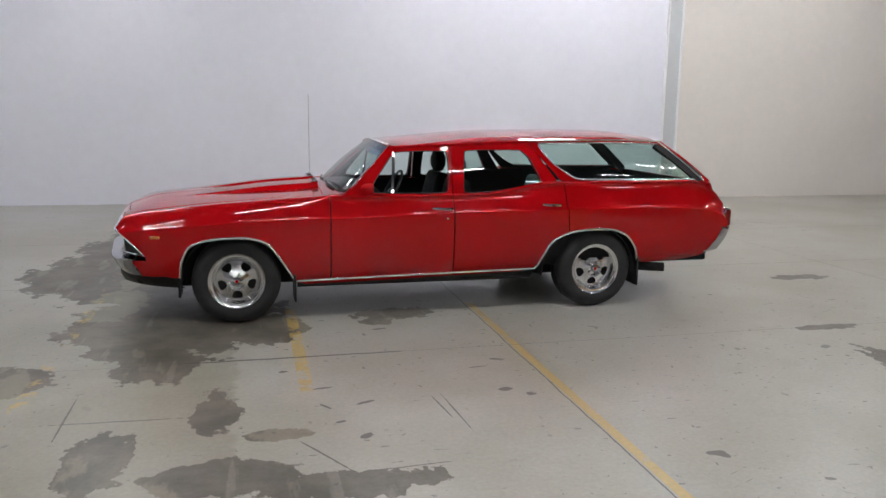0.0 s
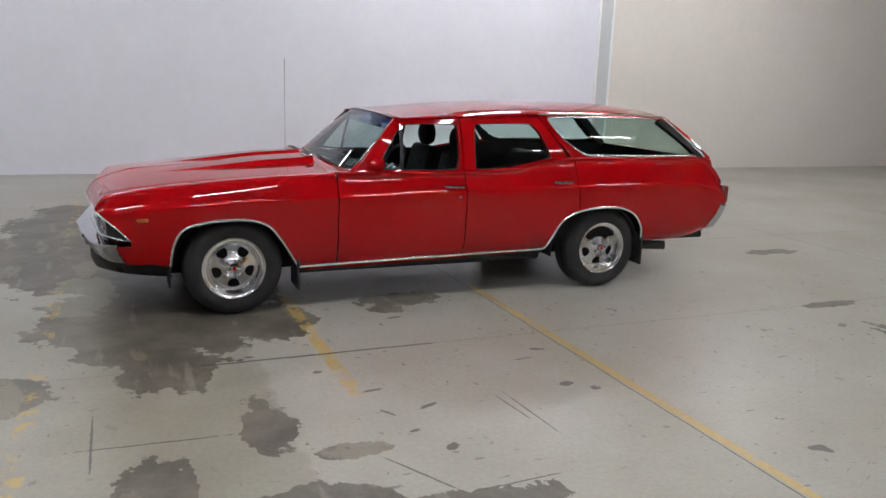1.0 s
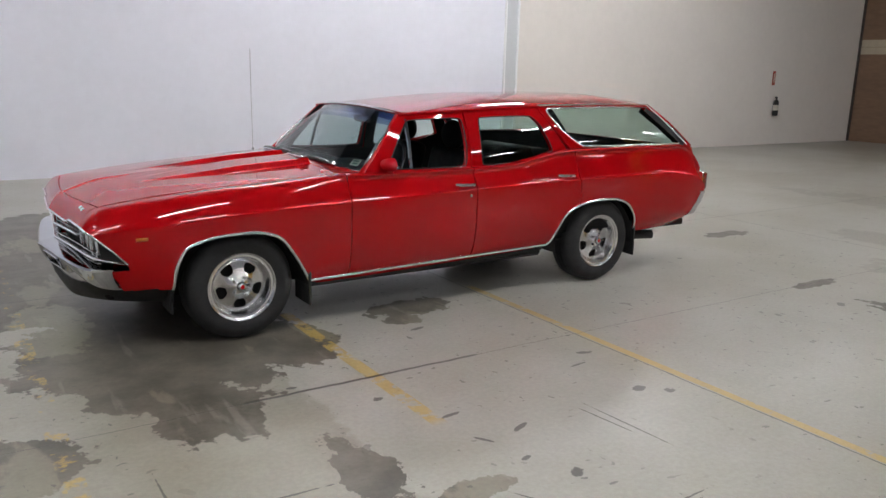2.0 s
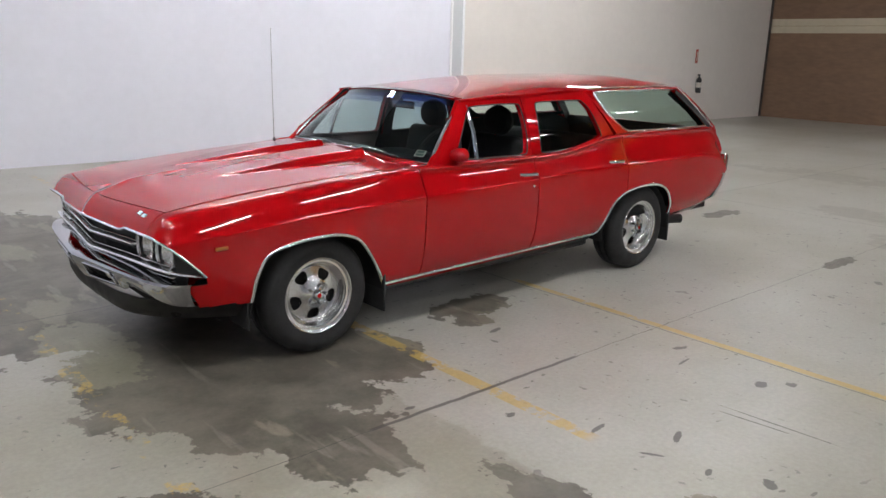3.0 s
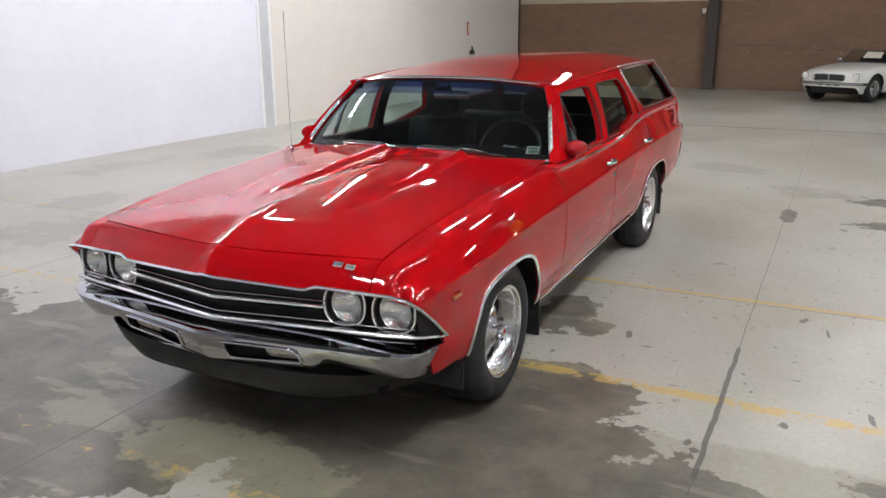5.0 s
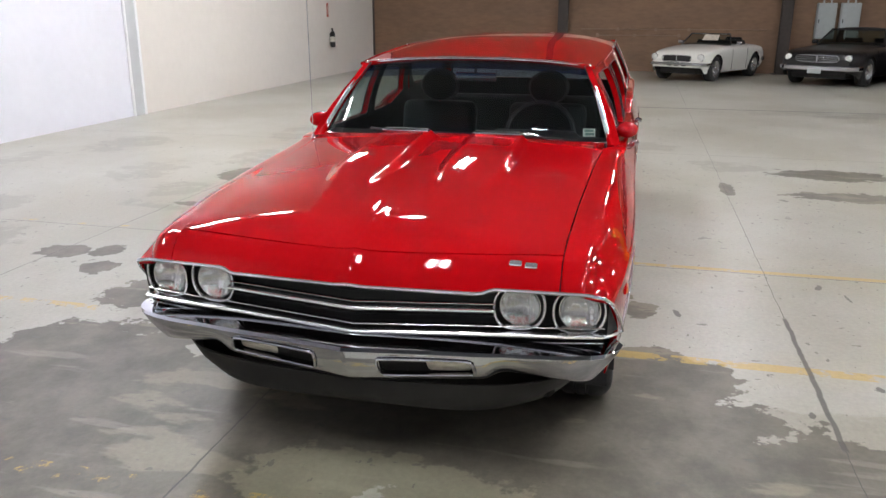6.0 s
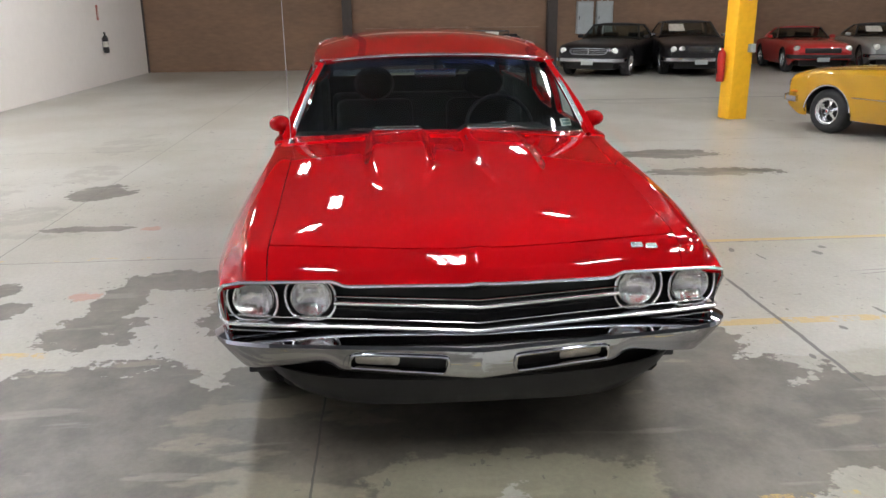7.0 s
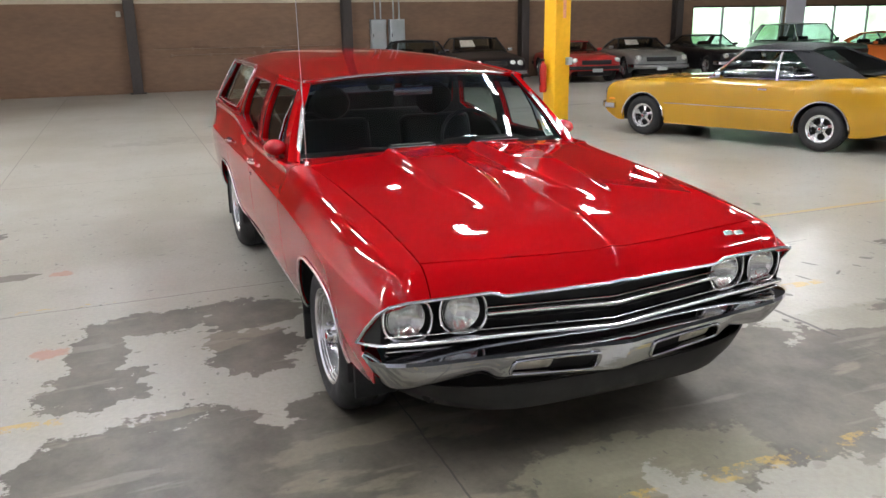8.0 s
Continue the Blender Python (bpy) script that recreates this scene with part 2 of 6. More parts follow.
    joints = [(y, -1.80, 0.016, x, -0.32, 1.10), (y, -1.80, 0.003, x, -30, 30), (y, 0.60, 0.006, x, -30, 30), (x, 1.88, 0.006, y, -30, 30), (y, 3.0, 0.005, x, -30, 30), (x, 6.4, 0.006, y, -30, 30), (x, 11.2, 0.06, y, -7.5, 0.3)]
    gap = None
    for j in joints:
        g = line(*j)
        gap = g if gap is None else calc("MAXIMUM", gap, g)
    # worn paint
    wear = noise_at(6.5, 8, 0.72)
    paint = None
    for xc, half, y0, y1, keep in ((1.925, 0.032, -14, -0.55, 0.36), (0.41, 0.045, -2.45, -0.5, 0.42), (0.41, 0.045, -14, -2.45, 0.60), (-1.155, 0.05, -14, 5.5, 0.52), (0.33, 0.045, 2.0, 6.2, 0.50), (1.93, 0.03, 1.7, 6.2, 0.52),
                                   (3.45, 0.04, -14, -1.5, 0.62)):
        near = step(calc("ABSOLUTE", calc("SUBTRACT", x, xc)), half * 0.85, half, 1.0, 0.0)
        band = calc("MULTIPLY", step(y, y0 - 0.05, y0 + 0.05), step(y, y1 - 0.05, y1 + 0.05, 1.0, 0.0))
        g = calc("MULTIPLY", calc("MULTIPLY", near, band), step(wear, keep, keep + 0.08))
        paint = g if paint is None else calc("MAXIMUM", paint, g)
    col = mixed(calc("MULTIPLY", paint, 0.72), col, (0.52, 0.345, 0.07))
    col = mixed(calc("MULTIPLY", gap, 0.85), col, (0.06, 0.055, 0.05))
    g = nt.nodes.new("ShaderNodeMix")
    g.data_type, g.blend_type = "RGBA", "MULTIPLY"
    g.inputs[0].default_value = 1.0
    wire(col, g, 6)
    wire(step(grain, 0.3, 0.7, 0.92, 1.07), g, 7)
    wire(g.outputs[2], b, "Base Color")
    rough = calc("MULTIPLY_ADD", stain, 0.06, step(noise_at(0.3, 2, 0.4), 0.2, 0.8, 0.29, 0.34))
    wire(rough, b, "Roughness")
    b.inputs["Specular IOR Level"].default_value = 0.4
    bp = nt.nodes.new("ShaderNodeBump")
    bp.inputs["Strength"].default_value, bp.inputs["Distance"].default_value = 0.16, 0.004
    wire(calc("SUBTRACT", calc("ADD", mid, calc("MULTIPLY", grain, 0.3)), calc("MULTIPLY", gap, 2.0)), bp, "Height")
    wire(bp.outputs[0], b, "Normal")
    return m


RED = material("red_paint", (0.39, 0.0025, 0.005), 0.55, 0.0, 1.0, spec=0.0, coat_rough=0.02, coat_ior=1.45)
CHROME = material("chrome", (0.56, 0.57, 0.61), 0.06, 1.0)
BRIGHT = material("bright_trim", (0.88, 0.88, 0.90), 0.26, 1.0)
SATIN = material("satin_steel", (0.62, 0.62, 0.63), 0.22, 1.0)
ALLOY = grained(material("polished_alloy", (0.74, 0.74, 0.75), 0.19, 1.0), 60, 0.08, 0.02, 0.05, 0.002)
RUBBER = grained(material("tyre_rubber", (0.018, 0.018, 0.019), 0.7), 90, 0.3, 0.15, 0.12, 0.002)
BLACK = grained(material("black_trim", (0.009, 0.0085, 0.009), 0.55), 60, 0.2, 0.05, 0.1, 0.002)
UNDER = grained(material("underbody_black", (0.015, 0.014, 0.014), 0.85), 30, 0.3, 0.2, 0.1, 0.004)
VINYL = grained(material("black_vinyl", (0.004, 0.004, 0.005), 0.6, spec=0.25), 120, 0.2, 0.15, 0.08, 0.002)
GLASS = sheer_glass("window_glass", (0.74, 0.86, 0.81))
SCREEN = sheer_glass("windscreen_glass", (0.56, 0.65, 0.66))
TINT = sheer_glass("blue_tinted_glass", (0.16, 0.20, 0.60))
AMBER = material("amber_plastic", (0.75, 0.25, 0.02), 0.2, 0.0, 0.5)
TAIL = material("red_lens", (0.16, 0.004, 0.004), 0.15, 0.0, 0.8)
MILKY = grained(material("milky_lens", (0.62, 0.58, 0.50), 0.3), 80, 0.1, 0.05, 0.1, 0.002)
FLOOR = concrete_floor()
WARM = grained(material("warm_white_wall_paint", (0.78, 0.73, 0.685), 0.75), 8, 0.03, 0.1, 0.05, 0.004)
WHITE = grained(material("white_wall_paint", (0.79, 0.79, 0.87), 0.7), 8, 0.03, 0.1, 0.05, 0.004)
BEAD = material("white_gloss_paint", (0.86, 0.86, 0.87), 0.35)
BROWN = grained(material("brown_block_paint", (0.225, 0.136, 0.086), 0.8), 7, 0.2, 0.2, 0.08, 0.005, (1, 0.6, 2.2), 0.1, True)
CREAM = grained(material("cream_paint", (0.55, 0.48, 0.36), 0.75), 9, 0.1, 0.1, 0.08, 0.004, (1, 1, 1), 0.15, True)
DARKSTEEL = grained(material("dark_painted_steel", (0.050, 0.039, 0.034), 0.6), 14, 0.25, 0.1, 0.1, 0.003)
YELLOW = grained(material("yellow_post_paint", (0.93, 0.49, 0.015), 0.5), 14, 0.1, 0.1, 0.1, 0.003)
ROOFDECK = grained(material("dark_roof_deck", (0.17, 0.175, 0.19), 0.7), 4, 0.06, 0.1, 0.05, 0.004)
GREYBOX = grained(material("grey_enamel", (0.42, 0.45, 0.45), 0.5), 14, 0.08, 0.05, 0.08, 0.003)
LIGHT = material("lamp_diffuser", (0.9, 0.9, 0.9), 0.5, emit=(0.965, 0.965, 0.985), strength=91.0)
GOLD = material("golden_yellow_paint", (0.42, 0.225, 0.016), 0.5, 0.0, 1.0, spec=0.0)


# ---- mesh helpers ----
def spline(*kv):
    """A smooth curve y(x) through x0, y0, x1, y1, ... (cubic Hermite, level beyond its ends)."""
    xs, ys = np.array(kv[0::2], float), np.array(kv[1::2], float)
    d = np.diff(ys) / np.diff(xs)
    m = np.concatenate([[d[0]], np.where(d[:-1] * d[1:] > 0, 2 * d[:-1] * d[1:] / np.where(d[:-1] + d[1:] == 0, 1, d[:-1] + d[1:]), 0), [d[-1]]])

    def f(x):
        x = np.clip(np.asarray(x, float), xs[0], xs[-1])
        i = np.clip(np.searchsorted(xs, x, side="right") - 1, 0, len(xs) - 2)
        h = xs[i + 1] - xs[i]
        t = (x - xs[i]) / h
        return ((2 * t**3 - 3 * t**2 + 1) * ys[i] + (t**3 - 2 * t**2 + t) * h * m[i]
                + (3 * t**2 - 2 * t**3) * ys[i + 1] + (t**3 - t**2) * h * m[i + 1])
    return f


def smooth(a, b, x):
    t = np.clip((np.asarray(x, float) - a) / (b - a), 0, 1)
    return t * t * (3 - 2 * t)


def mesh_of(name, verts, faces, mat, angle=40, smooth_shade=True):
    me = bpy.data.meshes.new(name)
    me.from_pydata([tuple(map(float, v)) for v in verts], [], [tuple(map(int, f)) for f in faces])
    me.update()
    if smooth_shade:
        me.polygons.foreach_set("use_smooth", [True] * len(me.polygons))
        me.set_sharp_from_angle(angle=radians(angle))
    me.materials.append(mat)
    return me


def part(name, geo, mat, parent, label="", angle=40):
    """Links a bmesh, or a pair of verts and faces, as one mesh object under a thing or a part."""
    if isinstance(geo, bmesh.types.BMesh):
        me = bpy.data.meshes.new(name)
        bmesh.ops.recalc_face_normals(geo, faces=geo.faces)
        geo.to_mesh(me)
        geo.free()
        me.polygons.foreach_set("use_smooth", [True] * len(me.polygons))
        me.set_sharp_from_angle(angle=radians(angle))
        me.materials.append(mat)
    else:
        me = mesh_of(name, geo[0], geo[1], mat, angle)
    ob = new(name, me)
    if parent:
        ob.parent = parent
    if label:
        tagged(ob, label)
    return ob


def thing(name, at=(0, 0, 0), turn=0.0, label="", category="", group=""):
    ob = new(name)
    ob.empty_display_size = 0.1
    ob.matrix_basis = pose(*at, 0, 0, turn)
    return tagged(ob, label, category, group)


def join(*geos):
    verts, faces = [], []
    for v, f in geos:
        o = len(verts)
        verts += [tuple(p) for p in v]
        faces += [tuple(i + o for i in q) for q in f]
    return verts, faces


def mirrored(geo):
    return [(p[0], -p[1], p[2]) for p in geo[0]], [tuple(reversed(f)) for f in geo[1]]


def sheet(P, thick=0.0, outward=None, loop=False):
    """A surface through a grid of points P[u][v]; thick: a second skin that far behind it, closed at the rim."""
    P = np.asarray(P, float)
    nu, nv = P.shape[:2]
    idx = np.arange(nu * nv).reshape(nu, nv)
    faces = []
    for i in range(nu if loop else nu - 1):
        j = (i + 1) % nu
        for k in range(nv - 1):
            faces.append((idx[i, k], idx[j, k], idx[j, k + 1], idx[i, k + 1]))
    du = np.gradient(P, axis=0) if not loop else np.roll(P, -1, 0) - np.roll(P, 1, 0)
    dv = np.gradient(P, axis=1)
    n = np.cross(du, dv)
    ln = np.linalg.norm(n, axis=2, keepdims=True)
    n = n / np.where(ln < 1e-9, 1, ln)
    verts = P.reshape(-1, 3)
    turned = False
    if outward is not None:
        c = n.reshape(-1, 3).sum(0)
        if np.dot(c, outward) < 0:
            turned, n = True, -n
    if turned:
        faces = [tuple(reversed(f)) for f in faces]
    if thick:
        back = (P - n * thick).reshape(-1, 3)
        o = nu * nv
        verts = np.concatenate([verts, back])
        rim = []
        if not loop:
            rim += [(idx[0, k], idx[0, k + 1]) for k in range(nv - 1)]
            rim += [(idx[-1, k + 1], idx[-1, k]) for k in range(nv - 1)]
        for i in range(nu if loop else nu - 1):
            j = (i + 1) % nu
            rim += [(idx[j, 0], idx[i, 0]), (idx[i, -1], idx[j, -1])]
        faces += [tuple(i + o for i in reversed(f)) for f in faces]
        for a, b in rim:
            faces.append((b, a, a + o, b + o) if turned else (a, b, b + o, a + o))
    return list(map(tuple, verts)), faces


def sweep(path, profile, closed=False, up=(0, 0, 1), caps=True):
    """A closed profile of (sideways, upward) points swept along a path."""
    P = np.asarray(path, float)
    n = len(P)
    t = np.roll(P, -1, 0) - np.roll(P, 1, 0) if closed else np.gradient(P, axis=0)
    t /= np.maximum(np.linalg.norm(t, axis=1, keepdims=True), 1e-9)
    up = np.asarray(up, float)
    if up.ndim == 1:
        up = np.repeat(up[None], n, 0)
    side = np.cross(t, up)
    side /= np.maximum(np.linalg.norm(side, axis=1, keepdims=True), 1e-9)
    top = np.cross(side, t)
    k = len(profile)
    verts = [tuple(P[i] + side[i] * a + top[i] * b) for i in range(n) for a, b in profile]
    faces = []
    for i in range(n if closed else n - 1):
        j = (i + 1) % n
        for q in range(k):
            r = (q + 1) % k
            faces.append((i * k + q, i * k + r, j * k + r, j * k + q))
    if caps and not closed:
        faces += [tuple(reversed(range(k))), tuple(range((n - 1) * k, n * k))]
    return verts, faces


def ring_profile(rx, ry=None, k=8):
    ry = rx if ry is None else ry
    return [(rx * math.cos(2 * math.pi * i / k), ry * math.sin(2 * math.pi * i / k)) for i in range(k)]


def box_profile(w, h, c=0.15):
    a, b = w / 2, h / 2
    e = c * min(w, h)
    return [(a - e, -b), (a, -b + e), (a, b - e), (a - e, b), (-a + e, b), (-a, b - e), (-a, -b + e), (-a + e, -b)]


def block(x0, x1, y0, y1, z0, z1, bevel=0.01, segments=2):
    bm = bmesh.new()
    bmesh.ops.create_cube(bm, size=1)
    for v in bm.verts:
        v.co = ((x0 + x1) / 2 + v.co.x * (x1 - x0), (y0 + y1) / 2 + v.co.y * (y1 - y0), (z0 + z1) / 2 + v.co.z * (z1 - z0))
    if bevel:
        bmesh.ops.bevel(bm, geom=bm.edges[:], offset=bevel, segments=segments, profile=0.5, affect="EDGES")
    return bm


def geo_of(bm):
    bm.verts.index_update()
    g = [tuple(v.co) for v in bm.verts], [tuple(v.index for v in f.verts) for f in bm.faces]
    bm.free()
    return g


def brick(x0, x1, y0, y1, z0, z1, bevel=0.01, segments=1):
    return geo_of(block(x0, x1, y0, y1, z0, z1, bevel, segments))


def lathe(profile, k=48, axis="y"):
    """Turns (radius, along) points round the axis y (or z)."""
    verts, faces, n = [], [], len(profile)
    for i in range(k):
        a = 2 * math.pi * i / k
        for r, s in profile:
            verts.append((r * math.cos(a), s, r * math.sin(a)) if axis == "y" else (r * math.cos(a), r * math.sin(a), s))
    for i in range(k):
        j = (i + 1) % k
        for q in range(n - 1):
            f = (i * n + q, i * n + q + 1, j * n + q + 1, j * n + q)
            faces.append(f)
    return verts, faces


def moved(geo, m):
    return [tuple(m @ Vector(v)) for v in geo[0]], geo[1]


def chaikin(pts, cut=0.2, n=3):
    """Rounds the corners of a closed outline; a tiny cut leaves them sharp."""
    P = np.asarray(pts, float)
    for i in range(n):
        c = cut if i == 0 else 0.25
        Q = np.roll(P, -1, 0)
        P = np.stack([P * (1 - c) + Q * c, P * c + Q * (1 - c)], 1).reshape(-1, P.shape[1])
    return P


def strew(path, k):
    """Resamples an open path to k points, evenly along its length."""
    P = np.asarray(path, float)
    d = np.concatenate([[0], np.cumsum(np.linalg.norm(np.diff(P, axis=0), axis=1))])
    s = np.linspace(0, d[-1], k)
    return np.stack([np.interp(s, d, P[:, i]) for i in range(P.shape[1])], 1)


def bend(pts, k=24):
    """A smooth path through a few points (Catmull-Rom)."""
    P = np.asarray(pts, float)
    Q = np.concatenate([2 * P[:1] - P[1:2], P, 2 * P[-1:] - P[-2:-1]])
    out = []
    for i in range(1, len(Q) - 2):
        for t in np.linspace(0, 1, k, endpoint=False):
            out.append(0.5 * (2 * Q[i] + (Q[i + 1] - Q[i - 1]) * t + (2 * Q[i - 1] - 5 * Q[i] + 4 * Q[i + 1] - Q[i + 2]) * t**2
                              + (3 * Q[i] - Q[i - 1] - 3 * Q[i + 1] + Q[i + 2]) * t**3))
    out.append(P[-1])
    return strew(out, k * (len(P) - 1) // 2 + 2)

# ---- the hall ----
WALL_Y, BRICK_X, BACK_X, FAR_Y, CEIL = 6.95, 20.1, -13.0, -34.0, 7.4
LAMP_Z = 5.25


def structure(name, geo, mat, label, category):
    return tagged(part(name, geo, mat, None), label, category, kind="structure")


floor = structure("floor", brick(BACK_X - 0.2, BRICK_X + 0.3, FAR_Y - 0.2, WALL_Y + 0.2, -0.2, 0, 0), FLOOR,
                  "worn grey concrete floor with dark stains", "floor")
structure("ceiling", brick(BACK_X - 0.2, BRICK_X + 0.3, FAR_Y - 0.2, WALL_Y + 0.2, CEIL, CEIL + 0.2, 0), ROOFDECK,
          "plain dark roof deck of a warehouse", "ceiling")
structure("wall_north", brick(BACK_X - 0.2, 7.92, WALL_Y, WALL_Y + 0.2, 0, CEIL, 0), WHITE, "smooth white painted warehouse wall", "wall")
structure("wall_north_east", brick(7.92, BRICK_X, WALL_Y, WALL_Y + 0.2, 0, CEIL, 0), WARM, "cream-white painted warehouse wall", "wall")
# west and south walls are unseen, added to enclose the hall's light
structure("wall_west", brick(BACK_X - 0.2, BACK_X, FAR_Y, WALL_Y, 0, CEIL, 0), WHITE, "plain white wall added out of view to close the hall", "wall")
structure("wall_south", brick(BACK_X - 0.2, BRICK_X + 0.3, FAR_Y - 0.2, FAR_Y, 0, CEIL, 0), WHITE, "plain white wall added out of view to close the hall", "wall")

# fluorescent panels under the roof
def panel_light(at, length=1.2, half=0.10):
    t = thing("panel_light", at, 0, "white twin-tube fluorescent batten under the roof", "ceiling light", "panel lights")
    part("housing", brick(-length / 2, length / 2, -half - 0.045, half + 0.045, 0, 0.09, 0.02), GREYBOX, t)
    for o in (-half * 0.62, half * 0.62):
        part("tube", brick(-length / 2 + 0.03, length / 2 - 0.03, o - 0.026, o + 0.026, -0.035, -0.003, 0.01), LIGHT, t)
    for x in (-length / 2 + 0.3, length / 2 - 0.3):
        part("hanger", brick(x - 0.008, x + 0.008, -0.008, 0.008, 0.085, CEIL - LAMP_Z + 0.002, 0), SATIN, t)
    return t


# unseen battens: some placed from reflections, others added to brighten floor and walls
LAMPS = [(5.2, 5.2), (-2.7, 0.3), (7.0, 5.0), (10.4, 4.7), (-4.5, 1.8), (6.2, 1.8), (8.9, 1.6), (13.4, 2.6), (-4.5, -2.8), (6.0, -2.4), (11.0, -2.6), (14.6, -3.4), (-4.0, -7.0), (3.3, -7.0), (7.9, -6.4), (13.0, -7.0),
         (2.6, -12.0), (9.0, -11.5), (14.5, -12.4), (-5.0, -12.0), (9.0, -17.5), (15.0, -18.0), (2.0, -19.0)]
_first = panel_light((*LAMPS[0], LAMP_Z))
for _x, _y in LAMPS[1:]:
    copy_thing(_first, pose(_x, _y, LAMP_Z))
# longer, wider panels over the wagon
_first = panel_light((2.6, 5.0, LAMP_Z), 1.5, 0.095)
# the two near x -2 are added to brighten the floor in front
for _x, _y in ((-2.1, 4.8), (0.3, -3.3), (2.9, -3.3), (-2.3, -3.3)):
    copy_thing(_first, pose(_x, _y, LAMP_Z))

# the brown block wall with its window openings
def slab(y0, y1, z0, z1):
    return brick(BRICK_X, BRICK_X + 0.3, y0, y1, z0, z1, 0)


WIN = [(-21.4, -17.2), (-27.4, -22.2)]
wall_e = structure("wall_east", join(slab(-17.2, WALL_Y + 0.2, 0, CEIL), slab(-22.2, -21.4, 0, CEIL), slab(FAR_Y, -27.4, 0, CEIL),
                                     slab(-21.4, -17.2, 0, 0.2), slab(-21.4, -17.2, 2.15, CEIL),
                                     slab(-27.4, -22.2, 0, 0.2), slab(-27.4, -22.2, 2.15, CEIL)), BROWN,
                   "brown painted concrete block wall", "wall")
_col = thing("wall_column", (BRICK_X - 0.16, 1.25, 0), 0, "dark brown steel column against the block wall", "column", "wall columns")
part("flange", brick(-0.15, -0.12, -0.135, 0.135, 0, CEIL, 0.004), DARKSTEEL, _col)
part("flange", brick(0.12, 0.15, -0.135, 0.135, 0, CEIL, 0.004), DARKSTEEL, _col)
part("web", brick(-0.12, 0.12, -0.012, 0.012, 0, CEIL, 0), DARKSTEEL, _col)
part("base_plate", brick(-0.155, 0.155, -0.21, 0.21, 0, 0.025, 0.004), DARKSTEEL, _col)
for _y in (-4.65, -10.45, -16.4):
    copy_thing(_col, pose(BRICK_X - 0.16, _y, 0))

# yellow post between the cars
post = thing("yellow_post", (8.35, -5.03, 0), 8, "bright yellow painted steel post standing on the floor", "post")
part("column_tube", brick(-0.152, 0.152, -0.152, 0.152, 0, 3.05, 0.014, 2), YELLOW, post)
# unseen upper part, made grey to keep yellow out of the reflections
part("upper_tube", brick(-0.148, 0.148, -0.148, 0.148, 3.04, CEIL, 0.014, 2), GREYBOX, post, "plain grey upper part, added out of view")
# narrow dark strip down the corner of the cream and block walls
structure("trim", brick(BRICK_X - 0.085, BRICK_X - 0.014, WALL_Y - 0.045, WALL_Y - 0.003, 0, CEIL, 0.004), DARKSTEEL, "narrow dark upright strip in the wall corner", "trim")
# painted cover strip with two round beads where the two wall paints meet
strip = thing("cover_strip", (8.035, WALL_Y - 0.025, 0), 0, "pale grey cover strip between two white beads on the wall", "wall trim")
part("plate", brick(-0.135, 0.135, 0.0, 0.022, 0, CEIL, 0.004), grained(material("pale_grey_paint", (0.56, 0.57, 0.59), 0.6), 8, 0.04, 0.1, 0.05, 0.004), strip)
for _o in (-0.15, 0.15):
    part("bead", moved(lathe([(0.024, 0), (0.024, CEIL)], 16, "z"), Matrix.Translation((_o, -0.001, 0))), BEAD, strip)

post_fx = thing("fire_extinguisher", (8.378, -4.799, 0.55), 98, "red fire extinguisher hung on the yellow post", "extinguisher")
part("cylinder", lathe([(0.0005, 0), (0.05, 0.004), (0.06, 0.03), (0.06, 0.40), (0.045, 0.45), (0.02, 0.47), (0.02, 0.5)], 20, "z"), material("extinguisher_red", (0.5, 0.015, 0.01), 0.35, 0, 0.5), post_fx)
part("valve", brick(-0.02, 0.05, -0.015, 0.015, 0.5, 0.54, 0.005), BLACK, post_fx)
part("hose", sweep(bend([(0.03, 0, 0.52), (0.09, 0, 0.45), (0.085, 0.01, 0.25), (0.07, 0.02, 0.12)], 8), ring_profile(0.011, None, 8)), BLACK, post_fx)
post_box = thing("outlet_box", (8.181, -5.155, 1.05), 8, "small grey outlet box on the yellow post", "outlet")
part("box", brick(-0.05, 0.03, -0.045, 0.045, -0.06, 0.06, 0.008), GREYBOX, post_box)
post_sign = thing("post_label", (8.198, -5.072, 1.86), 8, "small worn pink label on the yellow post", "sign")
part("plate", brick(-0.003, 0.003, -0.03, 0.03, -0.14, 0.14, 0.001), grained(material("pink_label", (0.75, 0.32, 0.22), 0.6), 30, 0.25), post_sign)

wall_fx = thing("fire_extinguisher", (16.5, WALL_Y - 0.085, 0.72), 0, "fire extinguisher with a pale label hung on the cream wall", "extinguisher")
part("cylinder", lathe([(0.0005, 0), (0.055, 0.004), (0.065, 0.03), (0.065, 0.34), (0.045, 0.39), (0.02, 0.41), (0.02, 0.44)], 20, "z"), BLACK, wall_fx)
part("valve", brick(-0.06, 0.02, -0.015, 0.015, 0.44, 0.48, 0.005), BLACK, wall_fx)
part("label", lathe([(0.0662, 0.14), (0.0662, 0.27)], 20, "z"), MILKY, wall_fx)
part("bracket", brick(-0.03, 0.03, 0.06, 0.084, 0.05, 0.36, 0.004), SATIN, wall_fx)
wall_sign = thing("wall_sign", (16.4, WALL_Y - 0.01, 1.65), 0, "narrow red upright sign above the fire extinguisher", "sign")
part("plate", brick(-0.05, 0.05, -0.006, 0.006, -0.17, 0.17, 0.002), material("sign_red", (0.45, 0.05, 0.025), 0.5), wall_sign)
part("bar", brick(-0.018, 0.018, -0.009, -0.0062, -0.12, 0.12, 0.001), MILKY, wall_sign)

